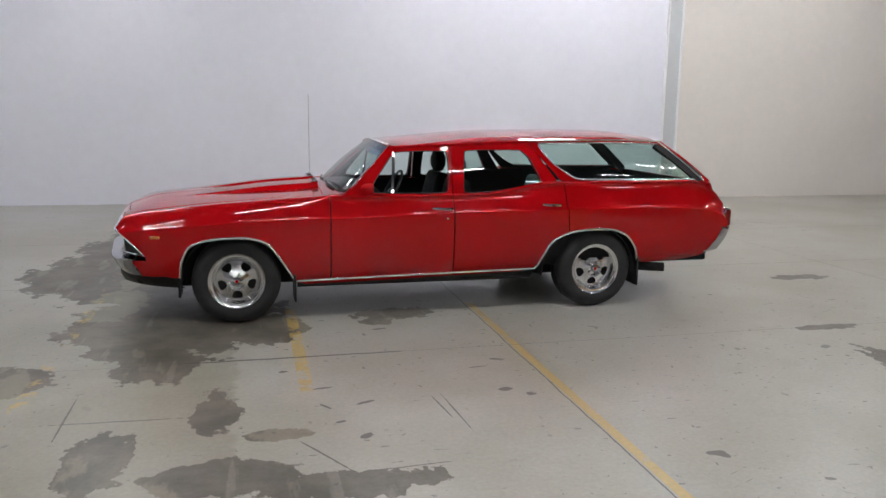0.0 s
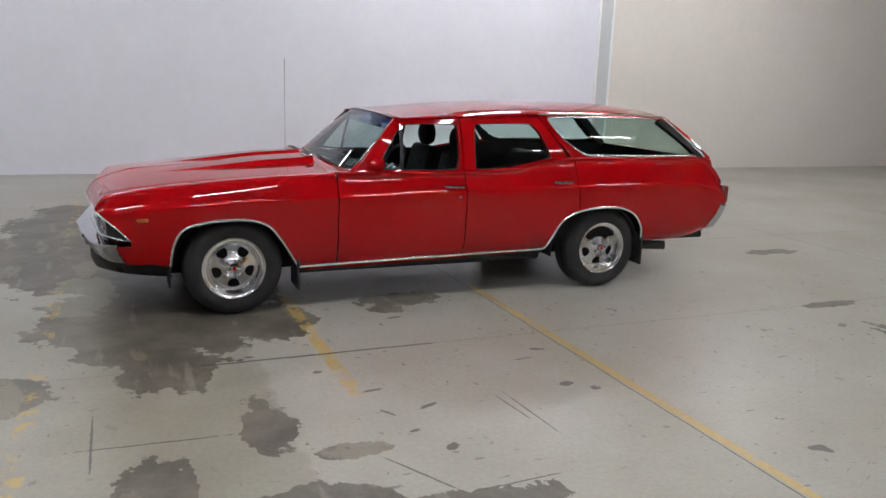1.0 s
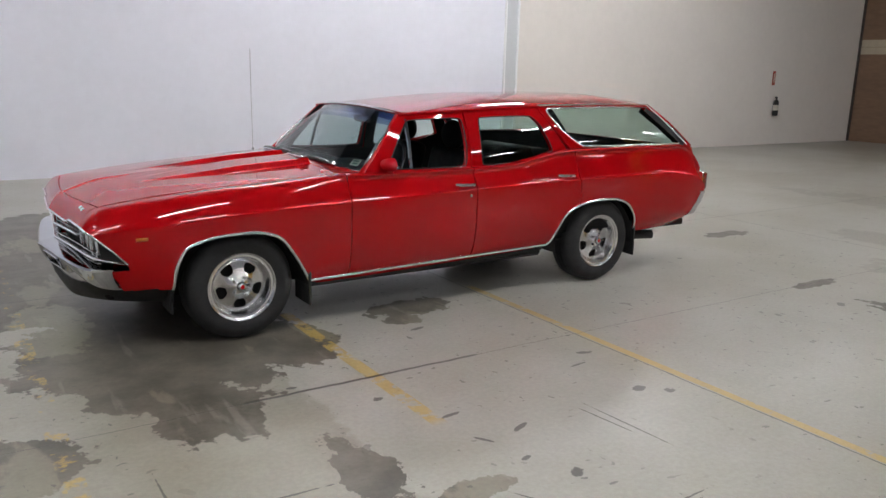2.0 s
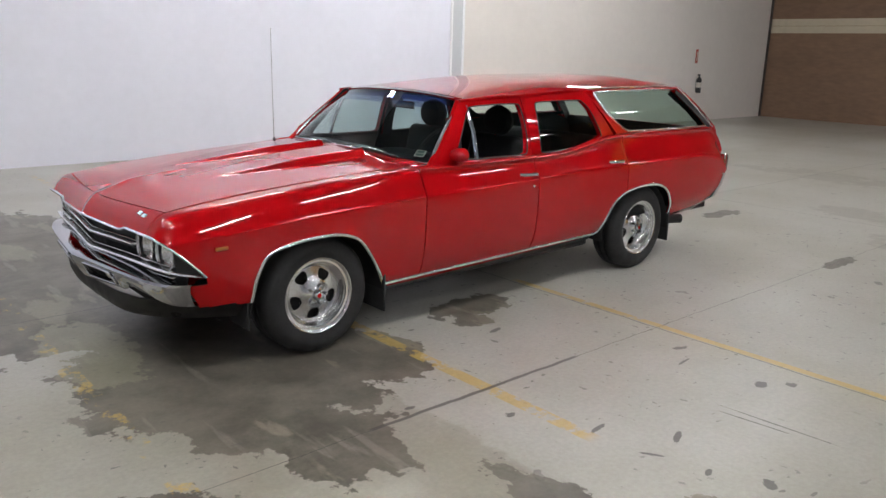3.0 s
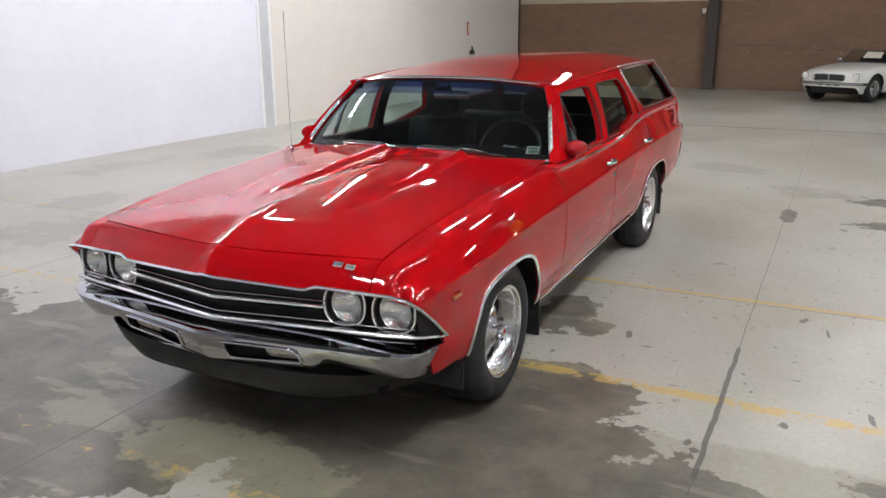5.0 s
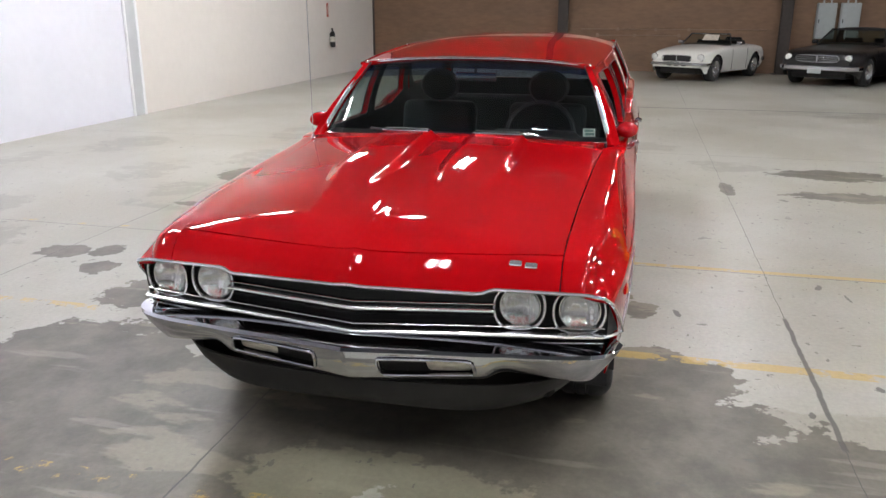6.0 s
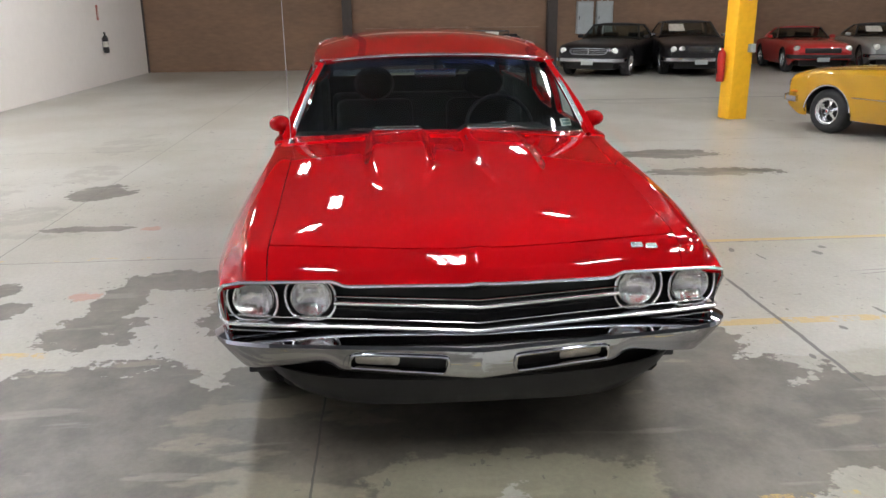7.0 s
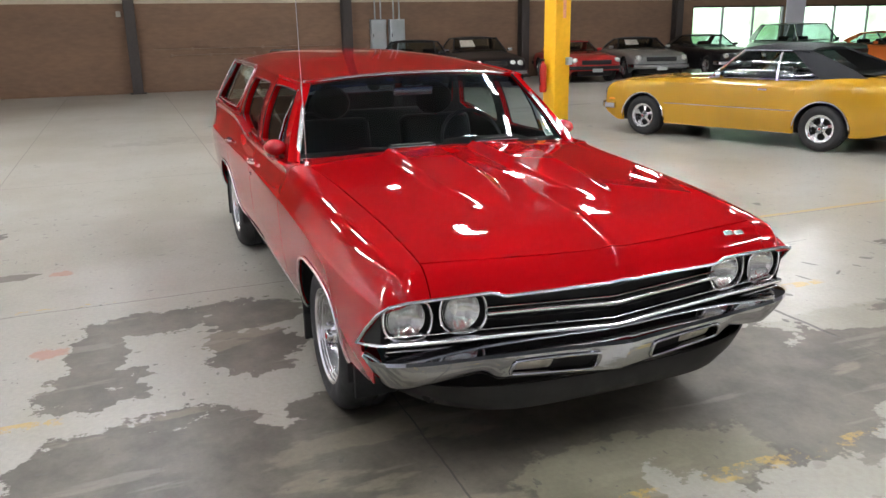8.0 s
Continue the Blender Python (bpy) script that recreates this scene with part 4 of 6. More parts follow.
# ---- wagon: wheels ----
def slot_wheel(parent, at, face=-1, tyre_r=0.333, rim_r=0.212, width=0.24, slot=1.0):
    """An alloy wheel with five slots: rim (with centre cap) and tyre. face: the side, along y, that it shows."""
    f = face
    # rim: deep polished lip and barrel
    lip = lathe([(rim_r - 0.045, 0.10 * -f), (rim_r - 0.034, -0.004 * f), (rim_r - 0.028, 0.0), (rim_r - 0.026, 0.008 * f), (rim_r - 0.014, 0.010 * f), (rim_r - 0.012, 0.018 * f), (rim_r - 0.006, 0.024 * f), (rim_r, 0.026 * f),
                 (rim_r + 0.003, 0.02 * f), (rim_r + 0.002, -0.02 * f), (rim_r - 0.03, -0.2 * f)], 60)
    R = rim_r / 0.212
    radii = [r * R for r in (0.028, 0.046, 0.060, 0.074, 0.086, 0.092, 0.098, 0.106, 0.116, 0.126, 0.133, 0.139, 0.145, 0.152, 0.161, 0.166, 0.178)]
    depth = [0.004, -0.004, -0.016, -0.026, -0.032, -0.034, -0.036, -0.038, -0.040, -0.042, -0.043, -0.044, -0.045, -0.046, -0.050, -0.045, -0.002]
    k = 180
    verts, faces = [], []
    for i in range(k):
        for r, d in zip(radii, depth):
            a = 2 * math.pi * (i + 0.5) / k + math.pi / 2
            verts.append((r * math.cos(a), d * f, r * math.sin(a)))
    n = len(radii)
    gone = set()
    for i in range(k):
        seg = ((i % 36) - 17.5) / 36 * 72
        for q in range(n - 1):
            m = (radii[q] + radii[q + 1]) / 2 / R
            if abs(seg / (17.5 * slot + 60 * (m - 0.115))) ** 3 + abs((m - 0.1155) / (0.0315 * slot)) ** 3 < 1:
                gone.add((i, q))
                continue
            faces.append((i * n + q, i * n + q + 1, ((i + 1) % k) * n + q + 1, ((i + 1) % k) * n + q))
    # walls of the slots
    o = len(verts)
    verts += [(v[0], v[1] - 0.022 * f, v[2]) for v in verts]
    def edge(a, b):
        faces.append((a, b, b + o, a + o))
    for i, q in gone:
        j = (i + 1) % k
        if (i, q - 1) not in gone:
            edge(i * n + q, j * n + q)
        if (i, q + 1) not in gone:
            edge(j * n + q + 1, i * n + q + 1)
        if ((i - 1) % k, q) not in gone:
            edge(i * n + q + 1, i * n + q)
        if (j, q) not in gone:
            edge(j * n + q, j * n + q + 1)
    rim = part("wheel", join((lip), (verts, faces)), ALLOY, parent, "polished five-slot alloy wheel", 30)
    rim.matrix_basis = pose(*at)
    w = width
    prof = [(rim_r - 0.006, 0.02 * f), (rim_r + 0.012, 0.027 * f), (rim_r + 0.05, 0.036 * f), (tyre_r - 0.045, 0.03 * f), (tyre_r - 0.018, 0.012 * f), (tyre_r - 0.005, -0.008 * f),
            (tyre_r, -0.03 * f), (tyre_r, -0.06 * f), (tyre_r - 0.008, -0.063 * f), (tyre_r - 0.008, -0.07 * f), (tyre_r, -0.073 * f), (tyre_r, -0.11 * f), (tyre_r - 0.008, -0.113 * f), (tyre_r - 0.008, -0.12 * f),
            (tyre_r, -0.123 * f), (tyre_r, -0.16 * f), (tyre_r - 0.02, -0.19 * f), (rim_r + 0.03, -0.21 * f), (rim_r - 0.02, -0.19 * f)]
    part("tyre", lathe(prof, 72), RUBBER, rim, "black rubber tyre", 50)
    cap = lathe([(0.0005, 0.028 * f), (0.012, 0.027 * f), (0.024, 0.022 * f), (0.029, 0.012 * f), (0.03, -0.01 * f)], 24)
    part("centre_cap", cap, CHROME, rim)
    part("cap_badge", lathe([(0.0005, 0.0295 * f), (0.010, 0.0292 * f), (0.013, 0.0275 * f)], 20), RED, rim, "small red centre badge")
    nuts = [moved(lathe([(0.0005, 0.02 * f), (0.007, 0.019 * f), (0.009, 0.012 * f), (0.009, -0.006 * f)], 8), Matrix.Translation((0.052 * math.cos(2 * math.pi * i / 5), 0, 0.052 * math.sin(2 * math.pi * i / 5)))) for i in range(5)]
    for g in nuts:
        part("wheel_nut", g, CHROME, rim)
    part("brake_drum", lathe([(0.0005, -0.085 * f), (0.15, -0.085 * f), (0.16, -0.10 * f), (0.16, -0.15 * f)], 32), UNDER, rim)
    return rim


for _x in (0.0, 2.946):
    for _s in (-1, 1):
        slot_wheel(wagon, (_x, 0.862 * _s, 0.333), _s)

# wheel houses and underside
def wheel_house(xc, r, s, half=0.42):
    a = np.linspace(-0.05, math.pi + 0.05, 24)
    P = np.stack([np.stack([xc + r * 1.05 * np.cos(a), np.full_like(a, y), 0.31 + r * np.sin(a)], 1) for y in (0.90 * s, 0.75 * s, 0.58 * s)])
    cap = [(xc + r * 1.05 * math.cos(t), 0.58 * s, 0.31 + r * math.sin(t)) for t in a]
    return join(sheet(P), (cap, [tuple(range(len(cap)))]))


for _x in (0.01, 2.88):
    for _s in (-1, 1):
        part("wheel_house", wheel_house(_x, 0.40, _s), UNDER, wagon)
# plain dark boxes, added to block light under the body and bonnet
part("underbody", join(brick(-0.55, 3.4, -0.57, 0.57, 0.24, 0.36, 0.02), brick(3.4, 3.95, -0.57, 0.57, 0.43, 0.47, 0.02), brick(0.46, 2.42, -0.80, 0.80, 0.25, 0.34, 0.02), brick(-0.74, -0.45, -0.70, 0.70, 0.30, 0.5, 0.02)), UNDER, wagon)
part("engine_bay", brick(-0.70, 0.62, -0.575, 0.575, 0.3, 0.80, 0.02), UNDER, wagon)
part("exhaust_pipe", sweep(bend([(2.6, -0.45, 0.27), (3.1, -0.55, 0.34), (3.35, -0.70, 0.315), (3.63, -0.82, 0.312)], 10), ring_profile(0.039, None, 16)), UNDER, wagon, "dark exhaust pipe with a turned-out end")
twice("mud_flap", brick(0.43, 0.445, -0.90, -0.66, 0.155, 0.42, 0.004), RUBBER)
twice("mud_flap", brick(3.33, 3.345, -0.90, -0.66, 0.175, 0.46, 0.004), RUBBER)
twice("front_mud_flap", brick(-0.425, -0.41, -0.88, -0.68, 0.22, 0.42, 0.004), RUBBER)


# ---- wagon: bright trim along the sides ----
def skin(x, z, push=0.0):
    return np.stack([np.asarray(x, float), -(y_at(x, z) + push), np.asarray(z, float)], 1)


_a = ARCH_F[(ARCH_F[:, 0] > -0.409) & (ARCH_F[:, 0] < 0.452) & (ARCH_F[:, 1] > 0.3)]
_a = strew(_a, 90)
twice("arch_trim", sweep(skin(_a[:, 0], _a[:, 1], 0.002), box_profile(0.018, 0.014, 0.3), False, (0, -1, 0)), BRIGHT, "", None)
_a = ARCH_R[(ARCH_R[:, 0] > 2.40) & (ARCH_R[:, 0] < 3.33) & (ARCH_R[:, 1] > 0.34)]
_a = strew(_a, 90)
twice("arch_trim", sweep(skin(_a[:, 0], _a[:, 1], 0.002), box_profile(0.018, 0.014, 0.3), False, (0, -1, 0)), BRIGHT, "", None)
_x = np.linspace(0.455, 2.405, 60)
_z = 0.318 + (_x - 0.455) * (0.352 - 0.318) / 1.95
twice("sill_trim", sweep(skin(_x, _z, 0.004), box_profile(0.018, 0.014, 0.3), False, (0, -1, 0)), BRIGHT)
_zz = RZ(_x) - 0.0
twice("rocker_panel", sheet(np.stack([np.stack([_x, -(W(_x) - 0.10), _zz + 0.005], 1), np.stack([_x, -(W(_x) - 0.13), _zz - 0.03], 1), np.stack([_x, -(W(_x) - 0.2), _zz - 0.045], 1)], 1)), UNDER)

for _d, _hx, _hz in ((door_f, 1.605, 0.868), (door_r, 2.525, 0.887)):
    _y = -float(y_at(_hx, _hz))
    _bar = sweep(bend([(_hx - 0.085, _y - 0.004, _hz + 0.004), (_hx - 0.06, _y - 0.026, _hz + 0.004), (_hx + 0.0, _y - 0.032, _hz + 0.002), (_hx + 0.045, _y - 0.028, _hz), (_hx + 0.075, _y - 0.004, _hz)], 8), box_profile(0.012, 0.02, 0.35))
    _btn = moved(lathe([(0.0005, -0.026), (0.011, -0.025), (0.013, -0.018), (0.013, 0.01)], 16), Matrix.Translation((_hx + 0.05, _y - 0.006, _hz)))
    _key = moved(lathe([(0.0005, -0.008), (0.009, -0.007), (0.011, 0.0), (0.011, 0.01)], 16), Matrix.Translation((_hx + 0.03, -float(y_at(_hx, _hz - 0.075)), _hz - 0.075)))
    for _s, _o in enumerate(_d):
        _m = (lambda g: g) if _s == 0 else mirrored
        _h = part("door_handle", _m(_bar), CHROME, _o)
        part("push_button", _m(_btn), CHROME, _h)
        if _d is door_f:
            part("lock", _m(_key), CHROME, _o)

# round-backed red mirrors on the doors
for _s, _o in enumerate(door_f):
    _sg = -1 if _s == 0 else 1
    _c = Vector((1.005, 0.878 * _sg, 1.03))
    _prof = [(0.0005, -0.062), (0.022, -0.058), (0.040, -0.044), (0.052, -0.02), (0.056, 0.01), (0.055, 0.04), (0.050, 0.042), (0.048, 0.036), (0.0005, 0.036)]
    _g = lathe([(r_, s_) for r_, s_ in _prof], 28, "z")
    _g = [(v[2] * 0.9, v[1] * 1.02, v[0] * 0.78) for v in _g[0]], _g[1]
    _mir = part("door_mirror", moved(_g, Matrix.Translation(_c)), RED, _o, "rounded red mirror housing")
    part("mirror_glass", moved(([(0.034, 0.045 * math.cos(a), 0.035 * math.sin(a)) for a in np.linspace(0, 2 * math.pi, 28, False)], [tuple(range(28))]), Matrix.Translation(_c)), CHROME, _mir)
    part("mirror_stalk", sweep([(1.01, 0.878 * _sg, 1.005), (1.02, 0.872 * _sg, 0.98), (1.03, 0.868 * _sg, 0.955)], box_profile(0.05, 0.02, 0.4), False, (0, 1, 0)), RED, _mir)

MARKER = material("dull_amber_plastic", (0.48, 0.14, 0.018), 0.3, 0.0, 0.3)
# side marker lamps, tail lamps and rear bumper
for _s, _f in enumerate(fender[:1]):
    _sg = -1
    _y = float(y_at(-0.57, 0.69))
    _m = part("marker_lamp", brick(-0.606, -0.534, _y * _sg - 0.005, _y * _sg + 0.005, 0.674, 0.704, 0.006, 2), RED, _f)
    part("marker_lens", brick(-0.603, -0.537, _y * _sg - 0.0095, _y * _sg + 0.0095, 0.680, 0.698, 0.004, 2), MARKER, _m, "amber lens")
for _s, _f in enumerate(quarter):
    _sg = -1 if _s == 0 else 1
    _m = part("tail_lamp", brick(4.16, 4.215, min(_sg * 0.80, _sg * 0.875), max(_sg * 0.80, _sg * 0.875), 0.665, 0.83, 0.012, 2), CHROME, _f)
    part("tail_lens", brick(4.17, 4.222, min(_sg * 0.805, _sg * 0.879), max(_sg * 0.805, _sg * 0.879), 0.675, 0.82, 0.01, 2), TAIL, _m, "dark red lens")
_st = [(-0.89, 4.13), (-0.885, 4.17), (-0.865, 4.22), (-0.80, 4.235), (-0.4, 4.255), (0, 4.26), (0.4, 4.255), (0.80, 4.235), (0.865, 4.22), (0.885, 4.17), (0.89, 4.13)]
_P = []
for _y, _x in strew(bend(_st, 8), 61):
    _e = abs(_y) / 0.90
    _k = 0.11 * _e**6
    _P.append([(_x - 0.05, _y * 0.97, 0.645), (_x - 0.005, _y, 0.668), (_x + 0.01, _y, 0.655), (_x + 0.012 - _k * 0.5, _y, 0.57), (_x - 0.015 - _k, _y * 0.985, 0.465), (_x - 0.07 - _k, _y * 0.95, 0.44)])
part("rear_bumper", sheet(_P, 0.004, (1, 0, 0)), CHROME, wagon)

# ---- wagon: front end ----
GX = spline(0, -0.888, 0.5, -0.838, 0.72, -0.822, 0.87, -0.80)
_ys = np.linspace(-0.87, 0.87, 61)
_P = [[(float(GX(abs(y))) + 0.075, y, z) for z in (0.775, 0.70, 0.62, 0.56, 0.52, 0.47)] for y in _ys]
grille = part("grille", sheet(_P, 0.006, (-1, 0, 0)), BLACK, wagon, "black grille with bright horizontal bars")


def vbar(z0, z1, y1, push, w, h, mat, name="grille_bar"):
    ys = np.linspace(-y1, y1, 41)
    P = [(float(GX(abs(y))) + push, y, z0 + (z1 - z0) * (abs(y) / 0.87)) for y in ys]
    return part(name, sweep(P, box_profile(w, h, 0.3)), mat, grille)


vbar(0.648, 0.676, 0.495, 0.005, 0.03, 0.014, BRIGHT)
vbar(0.668, 0.692, 0.495, 0.02, 0.02, 0.005, SATIN)
vbar(0.563, 0.592, 0.86, 0.0, 0.03, 0.014, BRIGHT)
vbar(0.584, 0.615, 0.86, 0.02, 0.02, 0.005, SATIN)
vbar(0.535, 0.565, 0.86, 0.012, 0.02, 0.006, SATIN)
vbar(0.515, 0.545, 0.86, 0.02, 0.02, 0.006, BLACK)
for _z in (0.612, 0.700):
    vbar(_z, _z + 0.028, 0.49, 0.036, 0.012, 0.004, BLACK, "grille_slat")
# bright edge round the nose, down to the points on the fenders
def nose_path(s):
    top = [(float(nose_x(y)) - 0.002, y, float(deck(nose_x(y) + 0.001, y)) - 0.004) for y in np.linspace(0, 0.70, 36)]
    tip = [(-0.855, 0.80, 0.752), (-0.846, 0.858, 0.742), (-0.80, 0.886, 0.705), (-0.72, 0.908, 0.630), (-0.65, 0.922, 0.556)]
    base = [(-0.70, 0.905, 0.566), (-0.775, 0.88, 0.584), (-0.80, 0.865, 0.59)]
    return [(x, y * s, z) for x, y, z in top + tip + base]


twice("nose_trim", sweep(nose_path(-1), box_profile(0.012, 0.010, 0.3), False, (-1, -0.2, 0.3)), BRIGHT, "", grille)
twice("corner_filler", ([(-0.80, -0.872, 0.742), (-0.66, -0.905, 0.565), (-0.775, -0.872, 0.585)], [(0, 1, 2)]), BLACK, "", grille)

HEAD = material("lamp_bowl", (0.92, 0.92, 0.91), 0.25, 1.0)
REFL = grained(material("lamp_reflector", (0.90, 0.90, 0.88), 0.42, 1.0), 60, 0.12, 0.25, 0.05, 0.004)
_nt = HEAD.node_tree
_bs = _nt.nodes["Principled BSDF"]
_co, _wv, _no, _bp = (_nt.nodes.new("ShaderNode" + k) for k in ("TexCoord", "TexWave", "TexNoise", "Bump"))
_wv.bands_direction = "Y"
_wv.inputs["Scale"].default_value, _wv.inputs["Distortion"].default_value = 13.0, 1.5
_no.inputs["Scale"].default_value = 26.0
_nt.links.new(_co.outputs["Object"], _wv.inputs["Vector"])
_nt.links.new(_co.outputs["Object"], _no.inputs["Vector"])
_bp.inputs["Strength"].default_value, _bp.inputs["Distance"].default_value = 0.35, 0.008
_mx = _nt.nodes.new("ShaderNodeMath")
_mx.operation = "MULTIPLY_ADD"
_mx.inputs[1].default_value = 0.5
_nt.links.new(_wv.outputs["Fac"], _mx.inputs[0])
_nt.links.new(_no.outputs["Fac"], _mx.inputs[2])
_nt.links.new(_mx.outputs[0], _bp.inputs["Height"])
_nt.links.new(_bp.outputs[0], _bs.inputs["Normal"])
LENS = sheer_glass("headlight_glass", (0.96, 0.96, 0.95))


def turned(profile, k=36):
    """A turned form round the x axis, from (radius, along) points."""
    v, f = lathe(profile, k)
    return [(p[1], p[0], p[2]) for p in v], f


for _y, _z in ((0.576, 0.668), (0.777, 0.664)):
    for _s in (-1, 1):
        _x = float(GX(_y)) + 0.026
        _sq = chaikin([(-0.086, -0.078), (0.086, -0.078), (0.086, 0.078), (-0.086, 0.078)], 0.24, 3)
        _slope = 0.08 * _s
        _path = [(_x + _slope * a, _y * _s + a, _z + 0.004 + b + 0.05 * a * _s) for a, b in _sq]
        _bz = part("headlight_bezel", sweep(_path, box_profile(0.008, 0.016, 0.3), True, (-1, 0, 0)), BRIGHT, grille)
        _inner = np.asarray(_path)
        _cup = np.asarray([(_x + 0.030, _y * _s + 0.073 * math.cos(t), _z + 0.073 * math.sin(t)) for t in [math.atan2(b, a) for a, b in _sq]])
        part("bezel_cup", sheet(np.stack([_inner + (0.004, 0, 0), _cup], 1), 0, None, True), BLACK, _bz)
        _bowl = [(0.0005, 0.036), (0.015, 0.0345), (0.03, 0.029), (0.043, 0.021), (0.055, 0.010), (0.0665, -0.002)]
        _dome = [(0.0005, -0.026), (0.02, -0.0245), (0.038, -0.0195), (0.053, -0.010), (0.062, 0.0), (0.067, 0.010)]
        _at = Matrix.Translation((_x + 0.012, _y * _s, _z))
        _hl = part("headlight", moved(turned(_bowl), _at), HEAD, grille, "round sealed-beam headlight")
        part("lens", moved(turned(_dome), _at), LENS, _hl, "clear ribbed lens")
        part("lens_ring", sweep([(_x + 0.020, _y * _s + 0.0695 * math.cos(t), _z + 0.0695 * math.sin(t)) for t in np.linspace(0, 2 * math.pi, 36, False)], ring_profile(0.004, None, 6), True, (-1, 0, 0)), SATIN, _hl)

# front bumper with its two slots
_end = [(0.0, -0.998, 0.534, -0.934, 0.398), (0.10, -0.984, 0.535, -0.925, 0.404), (0.25, -0.966, 0.537, -0.912, 0.416), (0.42, -0.946, 0.538, -0.896, 0.428), (0.475, -0.939, 0.538, -0.890, 0.432), (0.515, -0.933, 0.538, -0.880, 0.452),
        (0.56, -0.926, 0.538, -0.872, 0.458), (0.72, -0.898, 0.536, -0.838, 0.434), (0.82, -0.866, 0.534, -0.798, 0.416), (0.88, -0.832, 0.532, -0.758, 0.406), (0.915, -0.785, 0.530, -0.718, 0.400), (0.927, -0.735, 0.528, -0.682, 0.396)]
_half = strew(bend(_end, 10), 96)
_st = [(-a, b, c, d, e) for a, b, c, d, e in _half[::-1]] + [tuple(r) for r in _half[1:]]


def bumper_face(row, k, push=0.0):
    y, xt, zt, xl, zl = row
    x = xt + (xl - xt) * k - 0.010 * math.sin(math.pi * k) - push
    return (x, y, zt + (zl - zt) * k)


_P = [[(r[1] + 0.098, r[0] * 0.93, r[2] + 0.004), (r[1] + 0.094, r[0] * 0.935, r[2] + 0.024), (r[1] + 0.06, r[0] * 0.955, r[2] + 0.018), (r[1] + 0.025, r[0] * 0.985, r[2] + 0.011), (r[1] + 0.008, r[0], r[2] + 0.007)] + [bumper_face(r, k) for k in (0.04, 0.10, 0.16, 0.23, 0.35, 0.5, 0.65, 0.80, 0.87, 0.95)]
      + [(r[3] + 0.006, r[0], r[4] - 0.002), (r[3] + 0.06, r[0] * 0.96, r[4] + 0.01)] for r in _st]
_g = sheet(_P, 0, (-1, 0, 0))
_nk = len(_P[0]) - 1
_keep = [f for i, f in enumerate(_g[1]) if not (8 <= i % _nk <= 11 and 0.118 < abs(_st[i // _nk][0] + _st[i // _nk + 1][0]) / 2 < 0.44)]
# the lower edge is tucked in towards the ends
_tuck = [(x, y * (1 - 0.085 * min(1.0, max(0.0, (abs(y) - 0.76) / 0.16)) * max(0.0, (0.535 - z) / 0.135)), z) for x, y, z in _g[0]]
bumper = part("front_bumper", (_tuck, _keep), CHROME, wagon, "chrome front bumper with two slots")


def at_y(y):
    a = np.array(_st)
    return [y] + [float(np.interp(y, a[:, 0], a[:, i])) for i in range(1, 5)]


for _s in (-1, 1):
    _sq = chaikin([(0.11, 0.21), (0.438, 0.21), (0.452, 0.80), (0.118, 0.82)], 0.08, 3)
    _path = [bumper_face(at_y(a * _s), b, 0.003) for a, b in _sq]
    _mid = _sq.mean(0)
    _slot = part("bumper_slot", sheet(np.stack([[bumper_face(at_y((_mid[0] + (a - _mid[0]) * k) * _s), _mid[1] + (b - _mid[1]) * k, -0.034) for a, b in _sq] for k in np.linspace(1, 0.02, 12)], 1), 0, None, True), UNDER, bumper)
    part("slot_wall", sheet(np.stack([[bumper_face(at_y(a * _s), b, -0.036) for a, b in _sq], [bumper_face(at_y(a * _s), b, 0.001) for a, b in _sq]], 1), 0, None, True), SATIN, _slot)
    part("slot_rim", sweep(_path, ring_profile(0.006, None, 8), True, (-1, 0, 0)), CHROME, bumper)
    _sq = chaikin([(0.275, 0.28), (0.425, 0.28), (0.430, 0.76), (0.280, 0.76)], 0.1, 2)
    part("turn_lamp", sheet(np.stack([[bumper_face(at_y(a * _s), b, -0.03) for a, b in _sq], [bumper_face(at_y((0.352 + (a - 0.352) * 0.8) * _s), 0.53 + (b - 0.53) * 0.8, -0.022) for a, b in _sq], [bumper_face(at_y(0.352 * _s), 0.53, -0.02)] * len(_sq)], 1), 0, None, True), MILKY, bumper, "pale turn signal lens")
# dark apron under the bumper
_low = strew(bend([(0, -0.885, 0.280), (0.4, -0.865, 0.280), (0.60, -0.77, 0.284), (0.71, -0.62, 0.278), (0.77, -0.41, 0.266)], 10), 30)
_up = strew(bend([(0, -0.915, 0.39), (0.4, -0.895, 0.40), (0.65, -0.83, 0.41), (0.79, -0.66, 0.41), (0.87, -0.41, 0.392)], 10), 30)
_P = [[(u[1], u[0] * s, u[2]), (u[1] * 0.5 + l[1] * 0.5 - 0.012, (u[0] + l[0]) / 2 * s, (u[2] + l[2]) / 2), (l[1] - 0.006, l[0] * s, l[2] + 0.012), (l[1] + 0.02, l[0] * s * 0.98, l[2])] for s, o in ((-1, -1), (1, 1)) for u, l in (zip(_up[::-1], _low[::-1]) if s < 0 else zip(_up[1:], _low[1:]))]
part("front_apron", sheet(_P, 0.008, (-1, 0, 0)), BLACK, wagon, "matt black front apron")

